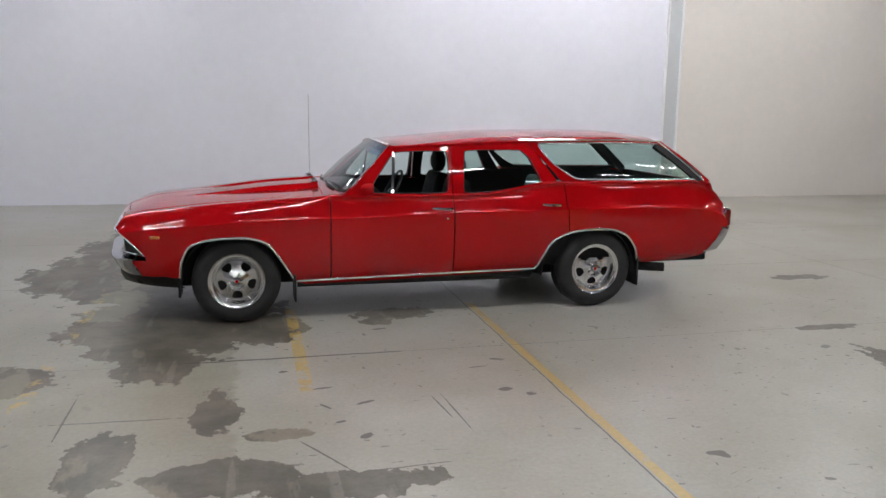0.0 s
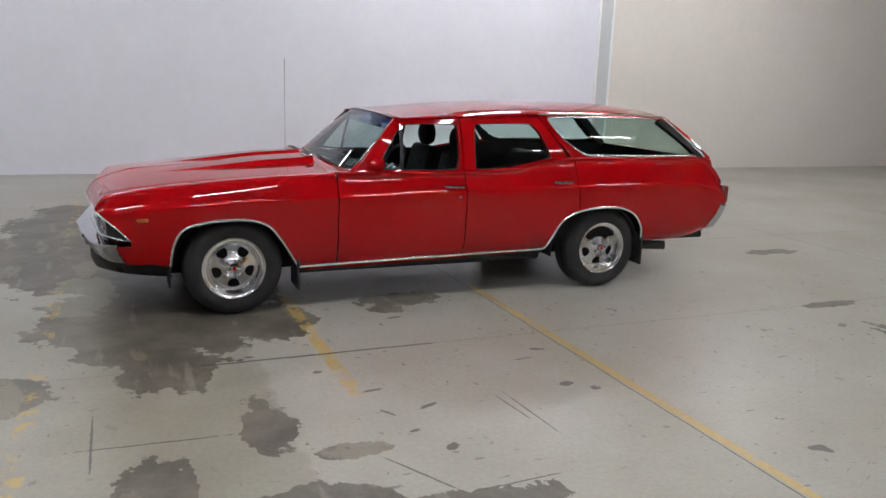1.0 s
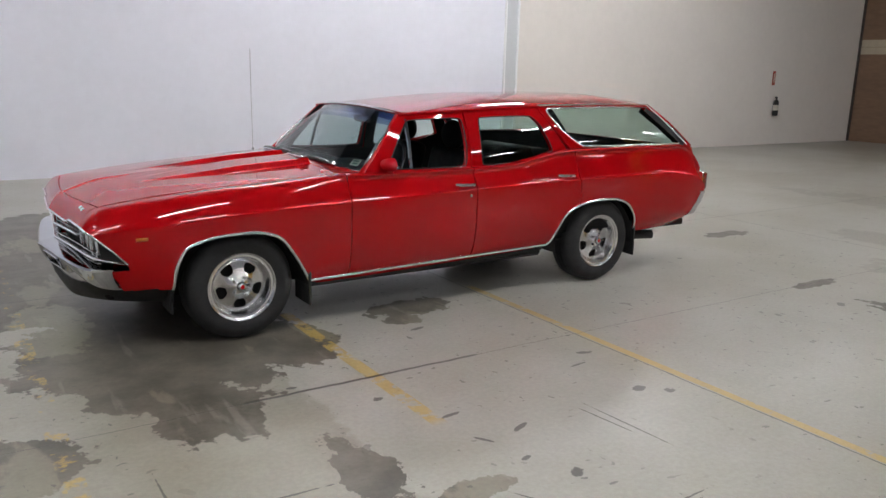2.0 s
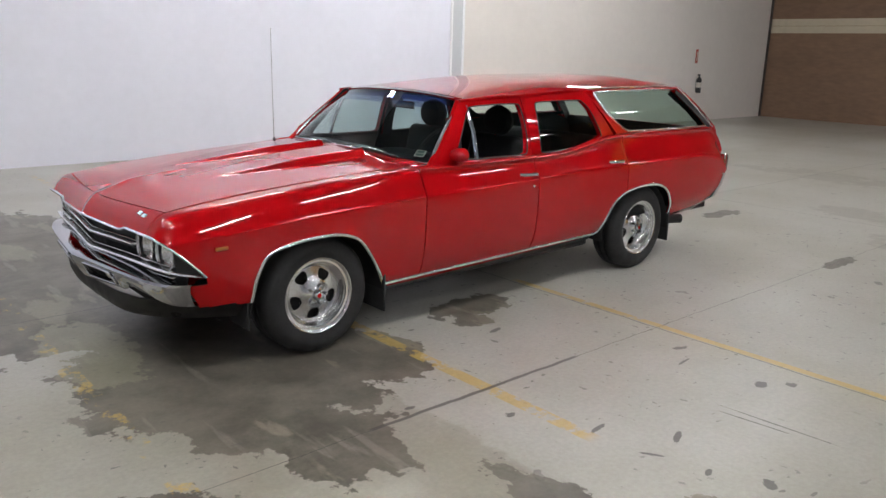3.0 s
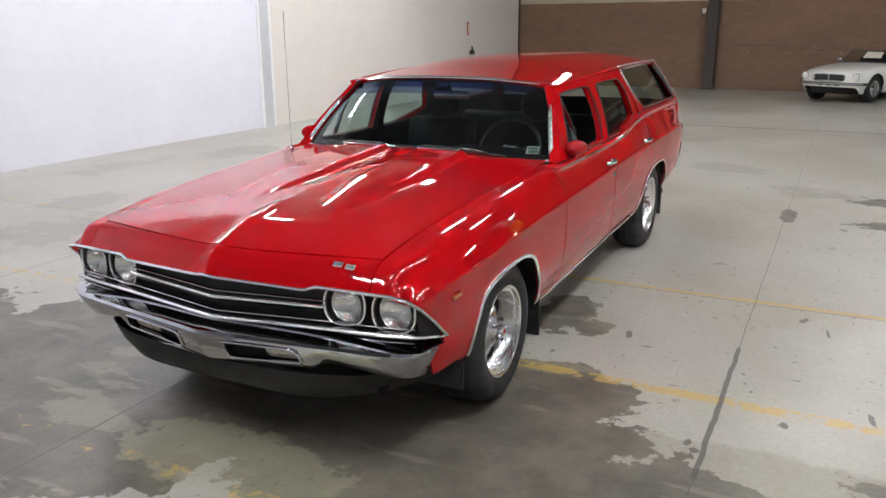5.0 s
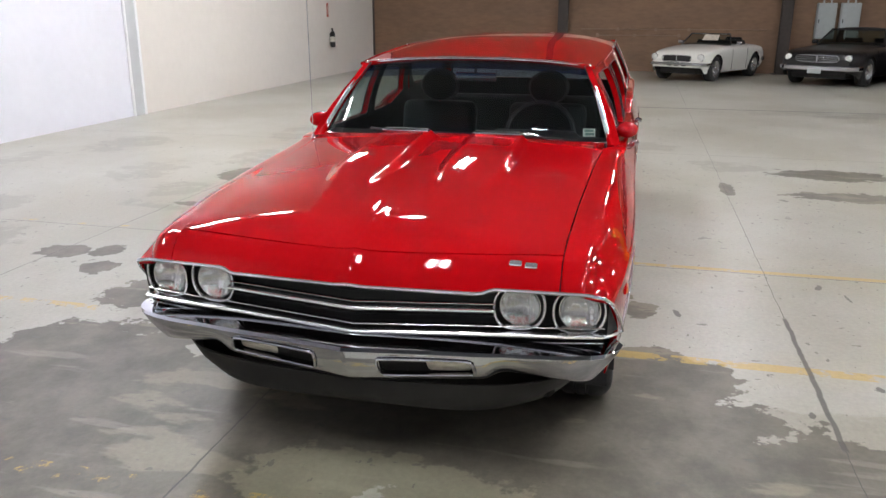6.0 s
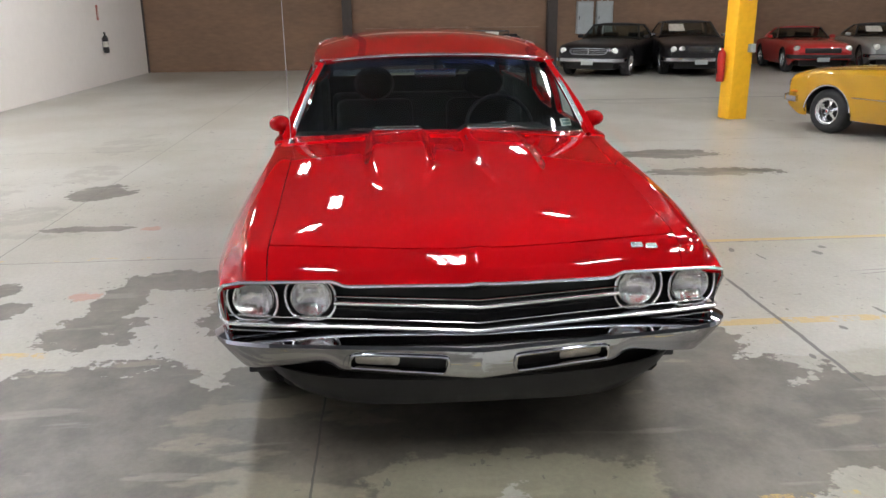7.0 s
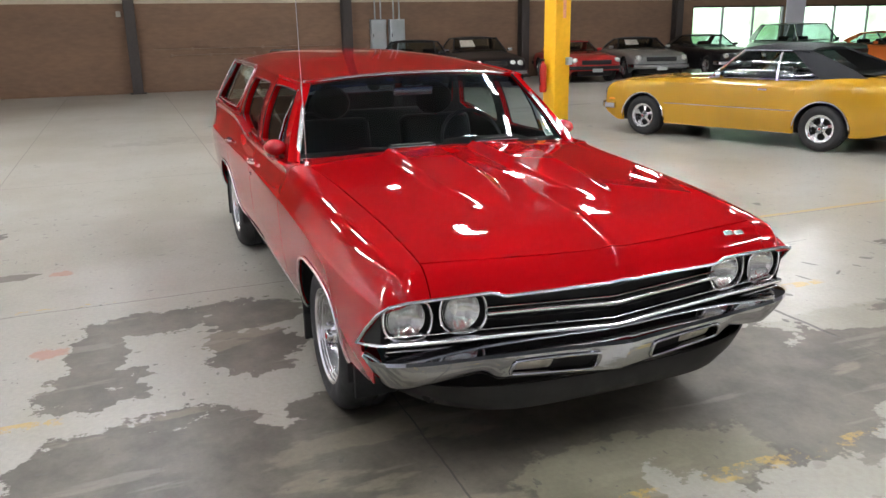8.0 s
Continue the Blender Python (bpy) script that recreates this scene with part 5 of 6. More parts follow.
# badge, bonnet vents, wipers, aerial
for _o in (-0.026, 0.026):
    _bx = -0.815
    _y = -0.585 + _o
    part("nose_badge", moved(brick(-0.012, 0.012, -0.021, 0.021, -0.004, 0.004, 0.003), Matrix.Translation((_bx, _y, float(deck(_bx, _y)) + 0.004)) @ pose(0, 0, 0, 0, -32, 0)), BRIGHT, wagon, "small bright badge")
for _s in (-1, 1):
    _v = part("bonnet_vent", moved(brick(-0.028, 0.028, -0.125, 0.125, -0.006, 0.008, 0.006, 2), Matrix.Translation((0.636, 0.24 * _s, float(deck(0.636, 0.24)) + 0.036)) @ pose(0, 0, 0, 0, -3, 0)), CHROME, bonnet, "bright vent insert at the rear of the bonnet bulge")
    for _i in range(3):
        part("vent_slot", moved(brick(-0.005, 0.005, -0.112, 0.112, -0.002, 0.003, 0.001), Matrix.Translation((0.622 + 0.015 * _i, 0.24 * _s, float(deck(0.636, 0.24)) + 0.0445)) @ pose(0, 0, 0, 0, -3, 0)), BLACK, _v)
for _v0, _v1 in ((0.62, 0.06), (-0.18, -0.72)):
    _t = np.linspace(0, 1, 14)
    _blade = screen(0.035 + 0.05 * (1 - _t), _v0 + (_v1 - _v0) * _t, 0.012)
    _w = part("wiper", sweep(_blade, box_profile(0.012, 0.012, 0.2)), BLACK, wagon)
    _mid = screen(np.array([0.075]), np.array([_v0 * 0.6 + _v1 * 0.4]), 0.022)[0]
    part("wiper_arm", sweep([(0.80, _v1 * 0.79 * 0.9, 0.985), tuple((np.array((0.80, _v1 * 0.79 * 0.9, 1.01)) + _mid) / 2), tuple(_mid)], ring_profile(0.006, None, 6)), SATIN, _w)
aerial = part("aerial", sweep([(0.683, 0.783, 0.97), (0.680, 0.784, 1.4), (0.68, 0.785, 1.765)], ring_profile(0.0021, None, 6)), SATIN, wagon)
part("aerial_base", moved(lathe([(0.0005, 0.035), (0.008, 0.033), (0.012, 0.015), (0.02, 0.008), (0.022, -0.01)], 16, "z"), Matrix.Translation((0.683, 0.783, 0.962))), CHROME, aerial)
_b = screen(np.array([0.09, 0.09, 0.18, 0.18]), np.array([-0.925, -0.845, -0.855, -0.935]), -0.004)
part("sticker", ([tuple(p) for p in _b], [(0, 1, 2, 3)]), MILKY, windscreen, "small pale inspection sticker")
STICK = material("grey_green_print", (0.16, 0.22, 0.18), 0.6)
for _k in (0.12, 0.55):
    _b = screen(np.array([0.09 + 0.09 * _k, 0.09 + 0.09 * _k, 0.12 + 0.09 * _k, 0.12 + 0.09 * _k]), np.array([-0.92, -0.86, -0.865, -0.925]), -0.002)
    part("sticker_bar", ([tuple(p) for p in _b], [(0, 1, 2, 3)]), STICK, windscreen)

# ---- wagon: cabin ----
part("cabin_floor", brick(0.75, 4.05, -0.80, 0.80, 0.36, 0.42, 0.01), VINYL, wagon)
part("cargo_floor", brick(2.85, 4.10, -0.80, 0.80, 0.60, 0.64, 0.01), VINYL, wagon, "flat dark cargo floor")
twice("door_lining", sheet([[(x, -(0.83 if x < 3.6 else 0.79), z) for z in (0.42, 0.7, 0.955, 0.965 + (float(ZT(x)) - 0.985) * 0.95)] for x in np.linspace(0.78, 4.05, 30)], 0.006, (0, 1, 0)), VINYL)
_U, _V = np.meshgrid(np.linspace(0.02, 0.98, 20), np.linspace(-0.95, 0.95, 21), indexing="ij")
_X = ws_top(_V) + 0.05 + _U * (3.5 - ws_top(_V))
part("headlining", sheet(np.stack([_X, _V * YG(_X), ZG(_X) - 0.025 + 0.05 * (1 - np.abs(_V) ** 3)], 2), 0.006, (0, 0, -1)), VINYL, wagon, "dark headlining")
part("firewall", brick(0.68, 0.74, -0.76, 0.76, 0.3, 0.94, 0.01), UNDER, wagon)
_P = [[(0.87 - 0.09 * (y / 0.78) ** 2, y, 0.975), (1.0, y, 0.985 + 0.015 * (abs(y + 0.38) < 0.24)), (1.13, y, 0.965 + 0.03 * (abs(y + 0.38) < 0.24)), (1.17, y, 0.91), (1.15, y, 0.80), (1.06, y, 0.70)] for y in np.linspace(-0.78, 0.78, 41)]
part("dashboard", sheet(_P, 0.02, (0, 0, 1)), VINYL, wagon)
_c = Vector((1.27, -0.38, 0.955))
_tilt = Matrix.Translation(_c) @ pose(0, 0, 0, 0, -62, 0)
wheel = part("steering_wheel", moved(sweep([(0.195 * math.cos(a), 0.195 * math.sin(a), 0) for a in np.linspace(0, 2 * math.pi, 40, False)], ring_profile(0.012, None, 8), True), _tilt), BLACK, wagon)
part("steering_spoke", moved(join(brick(-0.02, 0.02, -0.19, 0.19, -0.03, -0.018, 0.004), brick(-0.04, 0.04, -0.05, 0.05, -0.04, -0.005, 0.01)), _tilt), SATIN, wheel)
part("steering_column", sweep([tuple(_tilt @ Vector((0, 0, -0.03))), (1.10, -0.38, 0.83)], ring_profile(0.03, None, 12)), BLACK, wheel)


def seat_shape(x0, yc, half, back_top, z0=0.42):
    """Cushion and backrest of a car seat."""
    cush = brick(x0, x0 + 0.50, yc - half, yc + half, z0, z0 + 0.20, 0.06, 3)
    back = brick(-0.07, 0.07, yc - half, yc + half, 0, back_top - z0 - 0.08, 0.055, 3)
    back = moved(back, Matrix.Translation((x0 + 0.52, 0, z0 + 0.10)) @ pose(0, 0, 0, 0, 14, 0))
    return cush, back


for _y in (-0.36, 0.36):
    _c, _b = seat_shape(1.22, _y, 0.25, 1.06)
    _seat = part("front_seat", _b, VINYL, wagon, "black vinyl bucket seat with a headrest")
    part("seat_cushion", _c, VINYL, _seat)
    _hr = lathe([(0.0005, -0.05), (0.05, -0.046), (0.085, -0.03), (0.098, 0.0), (0.085, 0.03), (0.05, 0.046), (0.0005, 0.05)], 28)
    _hr = [(v[1] * 1.3, v[0] * 1.35, v[2] * 1.12) for v in _hr[0]], _hr[1]
    part("headrest", moved(_hr, Matrix.Translation((1.86, _y, 1.165))), VINYL, _seat)
    part("headrest_post", sweep([(1.81, _y, 1.0), (1.85, _y, 1.1)], ring_profile(0.012, None, 8)), SATIN, _seat)
_c, _b = seat_shape(2.30, 0, 0.70, 1.00)
_seat = part("rear_seat", _b, VINYL, wagon, "black vinyl rear bench")
part("seat_cushion", _c, VINYL, _seat)
_m = part("rear_view_mirror", brick(1.255, 1.275, -0.12, 0.12, 1.245, 1.295, 0.008, 2), SATIN, windscreen)
part("mirror_stem", sweep([(1.262, 0, 1.29), (1.22, 0, 1.355)], ring_profile(0.008, None, 8)), SATIN, _m)
part("mirror_glass", brick(1.2745, 1.277, -0.11, 0.11, 1.252, 1.288, 0), CHROME, _m)

# ---- other cars in the hall ----
DARKGLASS = sheer_glass("dark_cabin_glass", (0.55, 0.62, 0.60))


def loft_body(spec):
    """Body skin of a car: centre line, shoulder and sill along x, with round wheel arches."""
    fo, wb, ro, half = spec["front"], spec["base"], spec["rear"], spec["half"]
    top = spline(*spec["top"])
    wide = spline(-fo, half * 0.80, -fo + 0.12, half * 0.92, -fo + 0.45, half * 0.99, wb * 0.5, half, wb + ro - 0.45, half * 0.98, wb + ro - 0.1, half * 0.92, wb + ro, half * 0.84)
    r = spec["tyre"] + 0.055
    xs = np.unique(np.round(np.concatenate([np.linspace(-fo, wb + ro, 90)] + [np.linspace(c - r, c + r, 31) for c in (0, wb)]), 4))

    def low(x):
        z = 0.20 + 0.14 * smooth(-0.45, -fo, x) + 0.16 * smooth(wb + 0.4, wb + ro, x)
        for c in (0, wb):
            d = 1 - ((x - c) / r) ** 2
            if d > 0:
                z = max(z, spec["tyre"] - 0.02 + r * 1.02 * math.sqrt(d))
        return z
    P = []
    for x in xs:
        w, t, l = float(wide(x)), float(top(x)), low(x)
        waist = t - spec.get("drop", 0.20)
        key = [(0, t + 0.035), (w * 0.5, t + 0.028), (w * 0.80, t + 0.006), (w * 0.93, t - 0.02), (w - 0.012, t - 0.075), (w, waist), (w - 0.008, (waist + 0.25) / 2), (w - 0.06, 0.20)]
        key = np.array(bend(key, 6))
        # cut the section off at the lower rim
        k = key[key[:, 1] > l]
        k = np.concatenate([k, [[np.interp(-l, -key[:, 1], key[:, 0]), l]]])
        k = strew(k, 26)
        P.append([(x, -y, z) for y, z in k])
    left = sheet(P, 0, (0, -1, 0.5))
    caps = []
    for e in (0, -1):
        ring = [tuple(p) for p in P[e]] + [(p[0], -p[1], p[2]) for p in P[e][::-1]]
        caps.append((ring, [tuple(range(len(ring)))]))
    return join(left, mirrored(left), *caps), top, wide


def other_car(name, at, turn, paint, label, spec):
    car = thing(name, at, turn, label, "car")
    geo, top, wide = loft_body(spec)
    fo, wb, ro, half, tyre = spec["front"], spec["base"], spec["rear"], spec["half"], spec["tyre"]
    body = part("body", geo, paint, car, "", 35)
    part("underbody", brick(-fo + 0.15, wb + ro - 0.15, -half + 0.28, half - 0.28, 0.18, 0.45, 0.02), UNDER, car)
    for x in (0, wb):
        for s in (-1, 1):
            slot_wheel(car, (x, s * (half - 0.055), tyre), s, tyre, tyre - 0.115, 0.2, spec.get("slot", 1.0))
            g = wheel_house(x, tyre + 0.05, s)
            part("wheel_house", ([(v[0], math.copysign(min(abs(v[1]), half - 0.03), v[1]), v[2] - 0.31 + tyre - 0.02) for v in g[0]], g[1]), UNDER, car)
    c0, c1, c2, c3 = spec["cabin"]          # foot of the windscreen, its top, end of the roof, foot of the rear window
    roof_z, belt = spec["roof"], spec["belt"]
    yb, yt = half * 0.86, half * 0.68
    # dark cockpit between the sills
    xs = np.linspace(c0 + 0.06, c3 - 0.04, 20)
    part("cockpit", sheet([[(x, y, float(top(x)) + 0.040 + 0.004) for y in np.linspace(-yb * 0.86, yb * 0.86, 5)] for x in xs], 0, (0, 0, 1)), VINYL, car)
    for y in (-half * 0.4, half * 0.4):
        c, b = seat_shape(c1 + 0.15, y, 0.22, belt + (0.16 if spec["kind"] == "open" else 0.12), 0.40)
        seat = part("seat", b, VINYL, car)
        part("seat_cushion", c, VINYL, seat)
    U, V = np.meshgrid(np.linspace(0, 1, 6), np.linspace(-1, 1, 15), indexing="ij")
    ws = np.stack([c0 + (c1 - c0) * U + 0.10 * V**2 * (1 - 0.4 * U), V * (yb + (yt - yb) * U), belt - 0.01 + (roof_z - 0.03 - belt) * U], 2)
    screen_ = part("windscreen", sheet(ws), DARKGLASS, car)
    rim = np.concatenate([ws[0], ws[1:, -1], ws[-1][::-1][1:], ws[::-1, 0][1:-1]])
    part("windscreen_frame", sweep(rim, box_profile(0.03, 0.022, 0.3), True, (-1, 0, 0.6)), CHROME if spec.get("bright") else spec.get("frame", BLACK), screen_)
    if spec.get("paper"):
        y0 = spec["paper"]
        q = [ws[2, 0] * 0 + np.array([c0 + (c1 - c0) * u + 0.02, y, belt + (roof_z - belt) * u]) for u, y in ((0.35, y0), (0.35, y0 + 0.42), (0.8, y0 + 0.40), (0.8, y0 + 0.02))]
        part("window_card", ([tuple(p) for p in q], [(0, 1, 2, 3)]), MILKY, screen_, "white paper card behind the windscreen")
    if spec["kind"] != "open":
        roof = spec["roof_paint"]
        U, V = np.meshgrid(np.linspace(0, 1, 26), np.linspace(-1, 1, 21), indexing="ij")
        X = c1 + (c2 - c1) * U
        part("roof", sheet(np.stack([X + 0.05 * V**2 * (1 - U), V * (yt + 0.02), roof_z - 0.035 + spec.get("crown", 0.05) * np.sin(math.pi * (0.15 + 0.7 * U)) * (1 - np.abs(V) ** 3) + 0.012 * (1 - U)], 2), 0.025, (0, 0, 1)), roof, car)
        for s in (-1, 1):
            part("a_pillar", sweep([(c0 + 0.09, s * yb, belt - 0.02), (c1 + 0.05, s * yt, roof_z - 0.02)], box_profile(0.045, 0.04, 0.3)), spec.get("frame", roof), car)
            wt, wb_ = spec.get("pillar", (0.22, 0.34))
            ks = np.linspace(0, 1, 9)
            bow = lambda k: 0.03 * math.sin(math.pi * k)
            edge = lambda k, o: (c2 - wt * (1 - k) * o + (c3 - c2) * k - wb_ * k * o + 0.10 * math.sin(math.pi * k) * (1 - o) * spec.get("fast", 0.0),
                                 s * (yt + 0.012 + (yb - yt) * k + bow(k) - 0.03 * (1 - o)), roof_z - 0.022 + (belt - 0.01 - roof_z + 0.022) * k)
            part("c_pillar", sheet([[edge(k, o) for o in (1, 0.66, 0.33, 0)] for k in ks], 0.03, (0, s, 0)), roof, car)
            y_at_k = lambda k: s * (yt - 0.002 + (yb - yt) * k + bow(k))
            top_z, low_z = roof_z - 0.03, belt - 0.02
            P = [[(c0 + 0.12 + (c1 - c0 - 0.04) * (1 - k) + ((c2 - wt + (c3 - c2 + wt - wb_) * k) - (c0 + 0.12 + (c1 - c0 - 0.04) * (1 - k))) * u, y_at_k(k), top_z + (low_z - top_z) * k) for u in np.linspace(0, 1, 5)] for k in ks]
            part("side_window", sheet(P), DARKGLASS, car)
            if spec.get("b_pillar"):
                xb = spec["b_pillar"]
                part("b_pillar", sweep([(xb + 0.02 * k, y_at_k(k) + s * 0.006, top_z + (low_z - top_z) * k) for k in ks], box_profile(0.035, 0.02, 0.3), False, (0, s, 0.2)), SATIN, car)
                part("roof_trim", sweep([(x, s * (yt + 0.03), roof_z - 0.028) for x in np.linspace(c1 + 0.05, c2 - wt, 8)], box_profile(0.014, 0.014, 0.3), False, (0, s, 0)), CHROME, car)
            part("window_trim", sweep([(c0 + 0.12, s * (yb + 0.004), belt + 0.0), (c3 - wb_, s * (yb + 0.004), belt + 0.0)], box_profile(0.014, 0.014, 0.3)), CHROME if spec.get("bright") else BLACK, car)
        part("rear_window", sheet([[(c2 + (c3 - c2) * k, y * (yt - 0.06 + (yb - yt) * k), roof_z - 0.03 + (belt - roof_z + 0.03) * k) for y in np.linspace(-1, 1, 7)] for k in np.linspace(0, 1, 5)]), DARKGLASS, car)
    else:
        part("folded_top", sheet([[(c3 - 0.32 + 0.16 * (1 - math.cos(a)), y, float(top(c3)) + 0.02 + 0.11 * math.sin(a)) for a in np.linspace(0, math.pi, 9)] for y in np.linspace(-yb * 0.9, yb * 0.9, 7)], 0, (0, 0, 1)), VINYL, car, "folded black soft top")
    # front
    zf = spec["nose"]
    gr = part("grille", brick(-fo - 0.012, -fo + 0.05, -half * spec["grille"], half * spec["grille"], zf - 0.16, zf - 0.03, 0.02, 2), BLACK, car)
    if spec.get("surround"):
        gy = half * spec["grille"] + 0.012
        ring = chaikin([(-gy, zf - 0.175), (gy, zf - 0.175), (gy * 1.06, zf - 0.02), (-gy * 1.06, zf - 0.02)], 0.15, 2)
        part("grille_surround", sweep([(-fo - 0.014, a, b) for a, b in ring], box_profile(0.016, 0.02, 0.3), True, (-1, 0, 0)), CHROME, gr)
        part("grille_bar", brick(-fo - 0.024, -fo - 0.012, -0.012, 0.012, zf - 0.17, zf - 0.02, 0.003), CHROME, gr)
        for y in (-0.19, 0.0, 0.19):
            part("valance_slot", brick(-fo - 0.006, -fo + 0.03, y - 0.06, y + 0.06, 0.37, 0.40, 0.006), BLACK, gr)
    if spec.get("bright_grille"):
        for k in range(4):
            part("grille_bar", brick(-fo - 0.018, -fo - 0.010, -half * spec["grille"], half * spec["grille"], zf - 0.158 + 0.041 * k, zf - 0.150 + 0.041 * k, 0.002), CHROME, gr)
    for s in (-1, 1):
        for y in spec["lamps"]:
            lens = [(0.0005, -0.02), (0.04, -0.016), (0.07, -0.004), (0.078, 0.01), (0.078, 0.08)]
            g = lathe(lens, 24)
            h = part("headlight", moved(([(v[1], v[0], v[2]) for v in g[0]], g[1]), Matrix.Translation((-fo + spec.get("lamp_back", 0.02), s * y, zf - 0.085 + spec.get("lamp_up", 0)))), REFL, car)
            part("headlight_rim", sweep([(-fo + spec.get("lamp_back", 0.02) + 0.006, s * y + 0.08 * math.cos(t), zf - 0.085 + spec.get("lamp_up", 0) + 0.08 * math.sin(t)) for t in np.linspace(0, 2 * math.pi, 24, False)], ring_profile(0.007, None, 6), True, (-1, 0, 0)), CHROME, h)
    if spec.get("bumper", True):
        b = part("front_bumper", sweep(bend([(-fo + 0.30, -half + 0.01, 0.42), (-fo + 0.02, -half * 0.86, 0.42), (-fo - 0.06, 0, 0.42), (-fo + 0.02, half * 0.86, 0.42), (-fo + 0.30, half - 0.01, 0.42)], 12), box_profile(0.05, spec.get("bumper_h", 0.10), 0.3)), spec.get("bumper_mat", CHROME), car)
        if spec.get("plate", True):
            part("licence_plate", brick(-fo - 0.10, -fo - 0.09, -0.15, 0.15, 0.30, 0.40, 0.003), GREYBOX, b)
        part("rear_bumper", sweep(bend([(wb + ro - 0.30, -half + 0.01, 0.44), (wb + ro - 0.02, -half * 0.86, 0.44), (wb + ro + 0.05, 0, 0.44), (wb + ro - 0.02, half * 0.86, 0.44), (wb + ro - 0.30, half - 0.01, 0.44)], 12), box_profile(0.05, 0.10, 0.3)), spec.get("bumper_mat", CHROME), car)
    for s in (-1, 1):
        part("tail_lamp", brick(wb + ro - 0.03, wb + ro + 0.015, s * half * 0.6 - 0.12, s * half * 0.6 + 0.12, 0.58, 0.70, 0.01), TAIL, car)
        part("mirror", brick(c0 + 0.28, c0 + 0.36, min(s * (half - 0.05), s * (half + 0.09)), max(s * (half - 0.05), s * (half + 0.09)), belt + 0.0, belt + 0.09, 0.02, 2), paint if not spec.get("bright") else CHROME, car)
        for x in spec.get("seams", ()):
            z = np.linspace(float(top(x)) - 0.06, 0.24, 16)
            pts = [(x, s * (float(wide(x)) - 0.012 + 0.012 * math.sin(math.pi * min(1, max(0, (float(top(x)) - q) / 0.4)))), q) for q in z]
            part("door_seam", sweep(pts, box_profile(0.008, 0.008, 0.1), False, (0, s, 0)), BLACK, car)
        if spec.get("handle"):
            x, z = spec["handle"]
            part("door_handle", brick(x - 0.06, x + 0.06, min(s * (half - 0.01), s * (half + 0.03)), max(s * (half - 0.01), s * (half + 0.03)), z - 0.012, z + 0.012, 0.006), CHROME, car)
    return car, top, wide


VINYLTOP = grained(material("black_vinyl_roof", (0.014, 0.015, 0.019), 0.55, spec=0.3), 140, 0.25, 0.3, 0.1, 0.002)
coupe, _, _wide = other_car("coupe", (7.04, -6.40, 0), 201.3, GOLD, "golden yellow two-door coupe with a black vinyl roof",
    dict(front=0.78, base=2.60, rear=1.15, half=0.90, tyre=0.292, top=(-0.78, 0.60, -0.74, 0.69, -0.6, 0.765, -0.3, 0.805, 0.4, 0.845, 1.0, 0.865, 1.5, 0.855, 2.1, 0.86, 2.5, 0.90, 2.9, 0.925, 3.3, 0.90, 3.6, 0.84, 3.75, 0.74),
         cabin=(0.90, 1.36, 2.28, 3.15), pillar=(0.22, 0.62), b_pillar=1.93, fast=0.6, slot=1.45, crown=0.085, roof=1.275, belt=0.885, kind="hard", roof_paint=VINYLTOP, frame=SATIN, bright=True, nose=0.66, grille=0.62, lamps=(0.66,), lamp_up=0.02, drop=0.30, bumper_h=0.09,
         seams=(), handle=(1.83, 0.755)))
for _s in (-1, 1):
    _x = np.linspace(0.36, 2.24, 30)
    part("side_moulding", sweep([(x, _s * (float(_wide(x)) + 0.001), 0.50) for x in _x], box_profile(0.010, 0.010, 0.3), False, (0, _s, 0)), SATIN, coupe)
    for _c in (0, 2.60):
        _a = np.linspace(0.1, math.pi - 0.1, 30)
        part("arch_trim", sweep([(_c + 0.352 * math.cos(t), _s * (float(_wide(_c)) - 0.004), 0.272 + 0.359 * math.sin(t)) for t in _a], box_profile(0.02, 0.014, 0.3), False, (0, _s, 0)), CHROME, coupe)
    part("side_marker", brick(-0.60, -0.50, min(_s * 0.86, _s * 0.892), max(_s * 0.86, _s * 0.892), 0.50, 0.53, 0.006), AMBER, coupe)

IVORY = material("ivory_paint", (0.78, 0.77, 0.73), 0.4, 0.0, 0.8)
INK = material("black_paint", (0.007, 0.006, 0.007), 0.45, 0.0, 0.4, spec=0.3)
SCARLET = material("bright_red_paint", (0.42, 0.012, 0.012), 0.4, 0.0, 1.0)
SILVER = material("silver_paint", (0.30, 0.31, 0.30), 0.32, 0.55, 1.0)
ROADSTER = (-0.62, 0.52, -0.58, 0.60, -0.35, 0.70, 0.2, 0.77, 0.75, 0.80, 1.6, 0.80, 2.3, 0.80, 2.8, 0.76, 3.05, 0.66)
other_car("roadster", (17.45, -2.1, 0), -29, IVORY, "ivory open two-seat roadster parked by the block wall",
    dict(front=0.62, base=2.31, rear=0.74, half=0.76, tyre=0.30, top=ROADSTER, cabin=(0.80, 1.10, 1.7, 1.95), roof=1.13, belt=0.83, kind="open", frame=CHROME, bright=True, nose=0.64, grille=0.46, lamps=(0.60,), lamp_up=0.02, surround=True, plate=False, bumper_h=0.06, paper=-0.3, seams=(0.85, 1.75)))
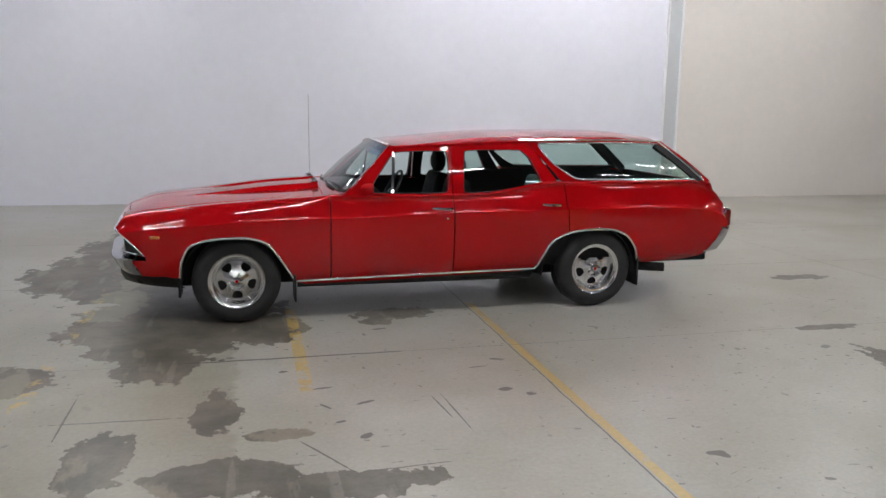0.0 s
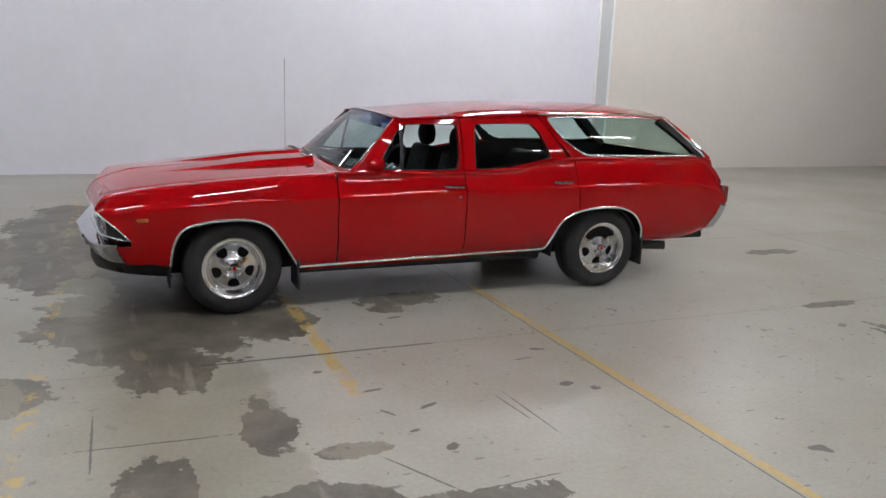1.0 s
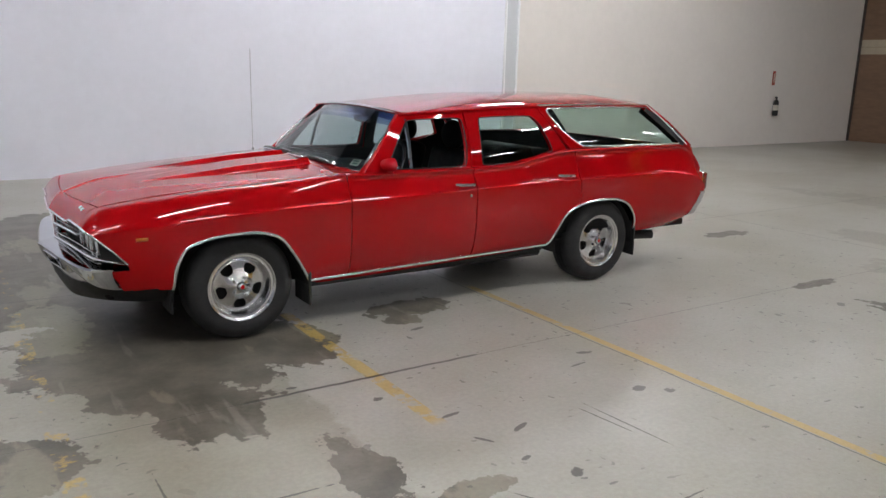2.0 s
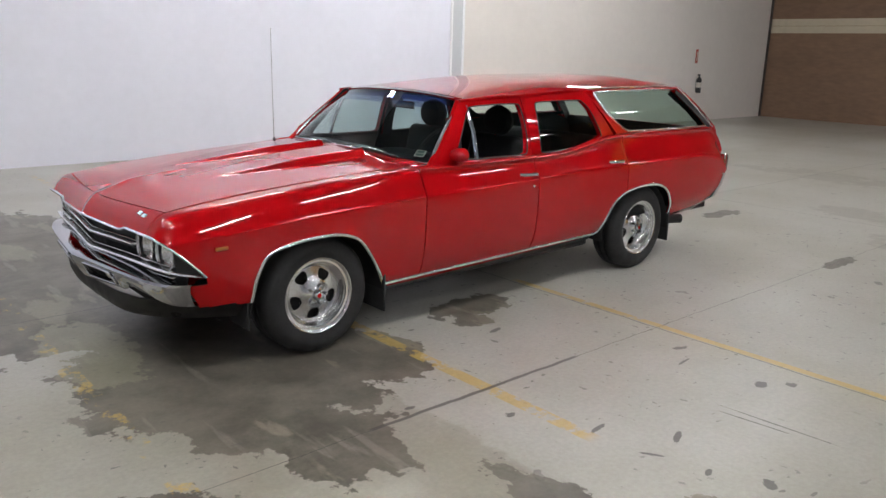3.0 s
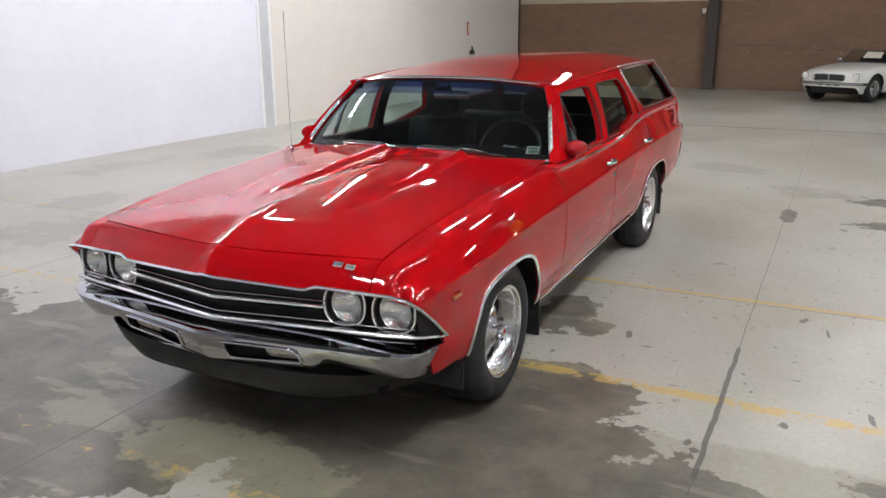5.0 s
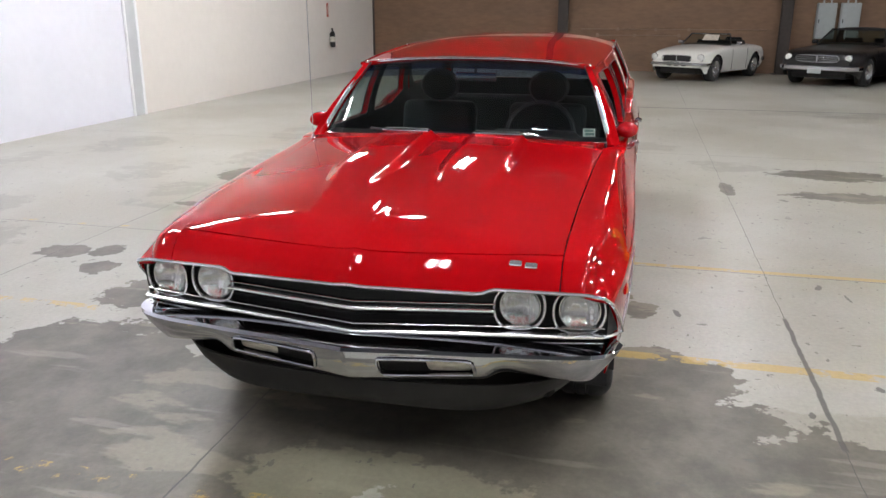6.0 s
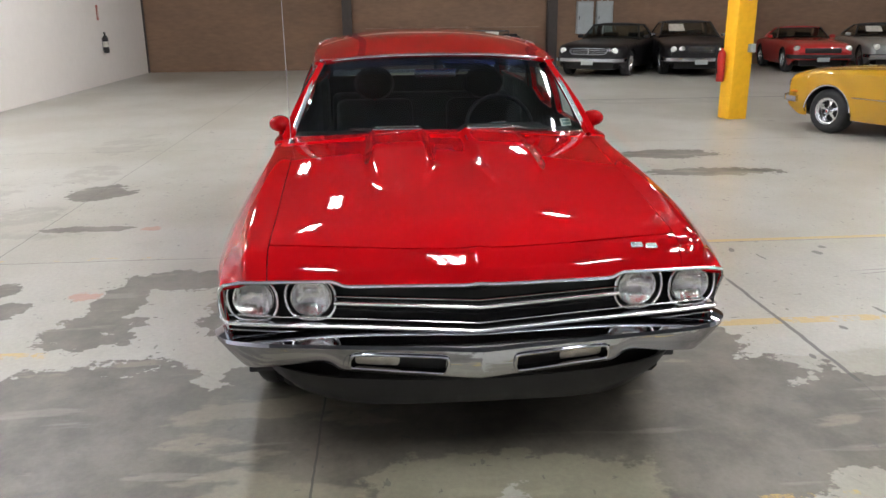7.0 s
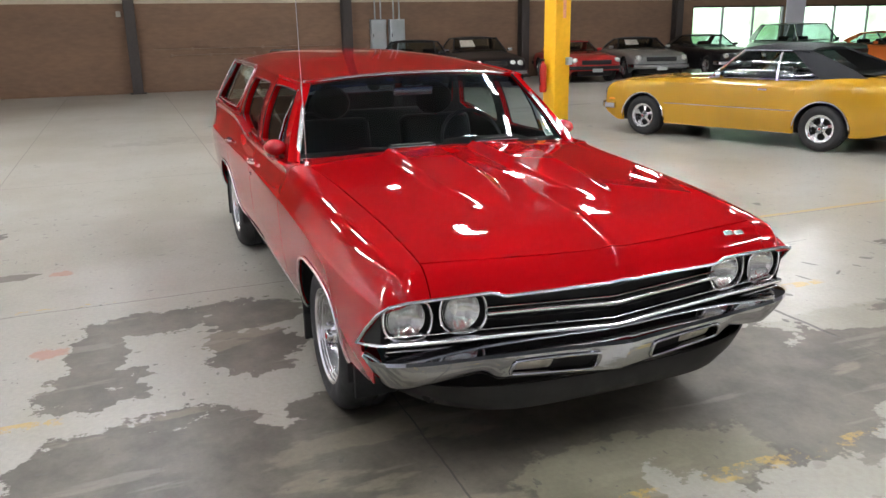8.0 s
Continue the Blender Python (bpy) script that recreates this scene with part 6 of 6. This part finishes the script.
other_car("convertible", (16.95, -5.25, 0), -33, INK, "black convertible with chrome bumpers and its top up",
    dict(front=0.80, base=2.46, rear=0.95, half=0.89, tyre=0.315, top=(-0.80, 0.60, -0.76, 0.69, -0.5, 0.775, 0.3, 0.83, 0.9, 0.85, 2.2, 0.85, 2.9, 0.84, 3.3, 0.76, 3.41, 0.66),
         cabin=(0.90, 1.40, 2.1, 2.55), roof=1.25, belt=0.88, kind="hard", roof_paint=VINYL, frame=BLACK, nose=0.72, grille=0.50, bright_grille=True, surround=True, lamps=(0.66,), seams=(0.95, 2.0)))
other_car("sedan", (16.75, -7.72, 0), -12, INK, "black luxury sedan with a bright grille",
    dict(front=0.90, base=2.85, rear=1.15, half=0.91, tyre=0.32, top=(-0.90, 0.60, -0.86, 0.70, -0.6, 0.78, 0.3, 0.85, 1.0, 0.88, 2.4, 0.89, 3.2, 0.88, 3.8, 0.80, 4.0, 0.70),
         cabin=(0.95, 1.65, 2.6, 3.2), roof=1.30, belt=0.91, kind="hard", roof_paint=INK, frame=BLACK, bright=True, nose=0.74, grille=0.34, bright_grille=True, lamps=(0.46, 0.66), paper=0.1, seams=(0.85, 1.9)))
other_car("sports_car", (16.95, -11.0, 0), -12, SCARLET, "bright red sports car with round headlights",
    dict(front=0.75, base=2.35, rear=0.9, half=0.80, tyre=0.30, top=(-0.75, 0.52, -0.70, 0.62, -0.4, 0.72, 0.3, 0.78, 0.9, 0.80, 2.2, 0.80, 2.8, 0.76, 3.25, 0.62),
         cabin=(0.95, 1.45, 1.9, 2.5), roof=1.12, belt=0.82, kind="hard", roof_paint=SCARLET, frame=CHROME, nose=0.66, grille=0.55, lamps=(0.62,), lamp_up=0.04, lamp_back=0.05, bumper_mat=BLACK, paper=0.0))
other_car("sports_coupe", (16.75, -13.1, 0), -18, SILVER, "silver-grey sports coupe with round headlights",
    dict(front=0.85, base=2.45, rear=1.0, half=0.88, tyre=0.32, top=(-0.85, 0.56, -0.80, 0.66, -0.4, 0.76, 0.3, 0.82, 0.9, 0.84, 2.2, 0.84, 2.9, 0.82, 3.45, 0.66),
         cabin=(0.95, 1.5, 2.1, 2.9), roof=1.18, belt=0.86, kind="hard", roof_paint=BLACK, frame=BLACK, nose=0.70, grille=0.5, lamps=(0.66,), lamp_up=0.03, paper=0.05))
GREENISH = material("pale_green_paint", (0.10, 0.16, 0.13), 0.35, 0.2, 1.0)
ORANGE = material("orange_paint", (0.55, 0.13, 0.02), 0.4, 0.0, 1.0)
other_car("dark_coupe", (16.6, -15.9, 0), -10, INK, "dark coupe parked before the showroom window",
    dict(front=0.8, base=2.5, rear=1.0, half=0.86, tyre=0.31, top=(-0.80, 0.58, -0.74, 0.67, -0.4, 0.76, 0.3, 0.82, 0.9, 0.84, 2.2, 0.85, 2.9, 0.84, 3.5, 0.70),
         cabin=(0.9, 1.5, 2.2, 2.9), roof=1.22, belt=0.87, kind="hard", roof_paint=INK, frame=BLACK, nose=0.70, grille=0.5, lamps=(0.62,)))
other_car("station_car", (15.4, -19.0, 0), -6, GREENISH, "grey-green car with a pale windscreen near the showroom window",
    dict(front=0.8, base=2.6, rear=0.9, half=0.88, tyre=0.33, top=(-0.80, 0.66, -0.74, 0.78, -0.4, 0.88, 0.3, 0.93, 0.9, 0.95, 2.2, 0.95, 2.9, 0.95, 3.5, 0.85),
         cabin=(0.8, 1.3, 3.0, 3.4), roof=1.52, belt=0.98, kind="hard", roof_paint=GREENISH, frame=CHROME, nose=0.80, grille=0.5, lamps=(0.62,)))
other_car("orange_car", (13.0, -20.0, 0), -6, ORANGE, "orange car behind the yellow coupe",
    dict(front=0.8, base=2.5, rear=0.95, half=0.88, tyre=0.31, top=(-0.80, 0.60, -0.74, 0.70, -0.4, 0.78, 0.3, 0.84, 0.9, 0.86, 2.2, 0.87, 2.9, 0.86, 3.5, 0.74),
         cabin=(0.9, 1.5, 2.2, 2.9), roof=1.24, belt=0.89, kind="hard", roof_paint=ORANGE, frame=CHROME, nose=0.70, grille=0.5, lamps=(0.62,)))

# ---- window wall: frames, panes and the bright outdoors ----
for _i, (_y0, _y1) in enumerate(WIN):
    _w = thing("window_%d" % (_i + 1), (BRICK_X + 0.15, (_y0 + _y1) / 2, 0.2), 0, "large grey-framed showroom window full of daylight", "window")
    tagged(_w, kind="structure")
    _h = (_y1 - _y0) / 2
    for _a, _b in ((-_h, -_h + 0.07), (_h - 0.07, _h), (-0.03 - _h * 0.33, 0.03 - _h * 0.33), (_h * 0.33 - 0.03, _h * 0.33 + 0.03)):
        part("window_frame", brick(-0.04, 0.04, _a, _b, 0.05, 1.89, 0.006), GREYBOX, _w)
    part("window_sill", brick(-0.06, 0.06, -_h, _h, 0, 0.05, 0.006), DARKSTEEL, _w)
    part("window_head", brick(-0.04, 0.04, -_h, _h, 1.89, 1.95, 0.006), DARKSTEEL, _w)
    for _k in range(3):
        _a = -_h + 0.07 + _k * (2 * _h - 0.14) / 3
        _p = part("pane", brick(-0.004, 0.004, _a + 0.03, _a + (2 * _h - 0.14) / 3 - 0.03, 0.05, 1.89, 0), GLASS, _w)
        _p.visible_shadow = False


structure("pillar", brick(BRICK_X - 0.07, BRICK_X - 0.012, -22.25, -21.35, 0, CEIL, 0.01), WHITE, "white painted pillar between the showroom windows", "pillar")


def outdoors():
    m = bpy.data.materials.new("sunlit_outdoors")
    m.use_nodes = True
    nt = m.node_tree
    nt.nodes.remove(nt.nodes["Principled BSDF"])
    em, ns, rp, tc = (nt.nodes.new(k) for k in ("ShaderNodeEmission", "ShaderNodeTexNoise", "ShaderNodeValToRGB", "ShaderNodeTexCoord"))
    ns.inputs["Scale"].default_value, ns.inputs["Detail"].default_value = 0.35, 6
    e = rp.color_ramp.elements
    e[0].position, e[0].color = 0.36, (0.42, 0.58, 0.33, 1)
    e[1].position, e[1].color = 0.56, (0.92, 1.0, 0.88, 1)
    nt.links.new(tc.outputs["Object"], ns.inputs["Vector"])
    nt.links.new(ns.outputs[0], rp.inputs[0])
    nt.links.new(rp.outputs[0], em.inputs[0])
    em.inputs[1].default_value = 2.6
    nt.links.new(em.outputs[0], nt.nodes["Material Output"].inputs[0])
    return m


tagged(part("backdrop", ([(32, -48, -1), (32, -6, -1), (32, -6, 9), (32, -48, 9)], [(0, 1, 2, 3)]), outdoors(), None), "sunlit greenery and bright sky outdoors", "outdoors", kind="structure")
tagged(part("ground_outside", brick(BRICK_X + 0.3, 60, -60, 20, -0.25, -0.05, 0), material("outside_paving", (0.4, 0.4, 0.38), 0.8), None), "pale paving outside the windows", "ground", kind="structure")

# ---- the painted blocks of the east wall ----
COURSE, LONG = 0.195, 0.40
_me = {}
for _mat, _k in ((BROWN, "brown"), (CREAM, "cream")):
    _me[_k] = mesh_of("block", *brick(-0.004, 0.02, -LONG / 2 + 0.0005, LONG / 2 - 0.0005, -COURSE / 2 + 0.004, COURSE / 2 - 0.004, 0.0), _mat, 30)
_rest = {"brown": [], "cream": []}
_n = 0
for _r in range(22):
    for _c in range(62):
        _y = WALL_Y - LONG / 2 - 0.003 - _c * LONG + (LONG / 2 if _r % 2 else 0)
        _z = (_r + 0.5) * COURSE
        if _y < -17.0:
            continue
        _k = "cream" if _r in (12, 13) else "brown"
        if _y > -3.0 and _r < 14 and _n < 300:
            _n += 1
            _o = new("block", _me[_k])
            _o.parent = wall_e
            _o.matrix_basis = pose(BRICK_X, _y, _z)
        else:
            _rest[_k].append(moved(brick(-0.004, 0.02, -LONG / 2 + 0.0005, LONG / 2 - 0.0005, -COURSE / 2 + 0.004, COURSE / 2 - 0.004, 0), Matrix.Translation((BRICK_X, _y, _z))))
for _k, _mat in (("brown", BROWN), ("cream", CREAM)):
    tagged(part("blocks", join(*_rest[_k]), _mat, wall_e), kind="stuff")
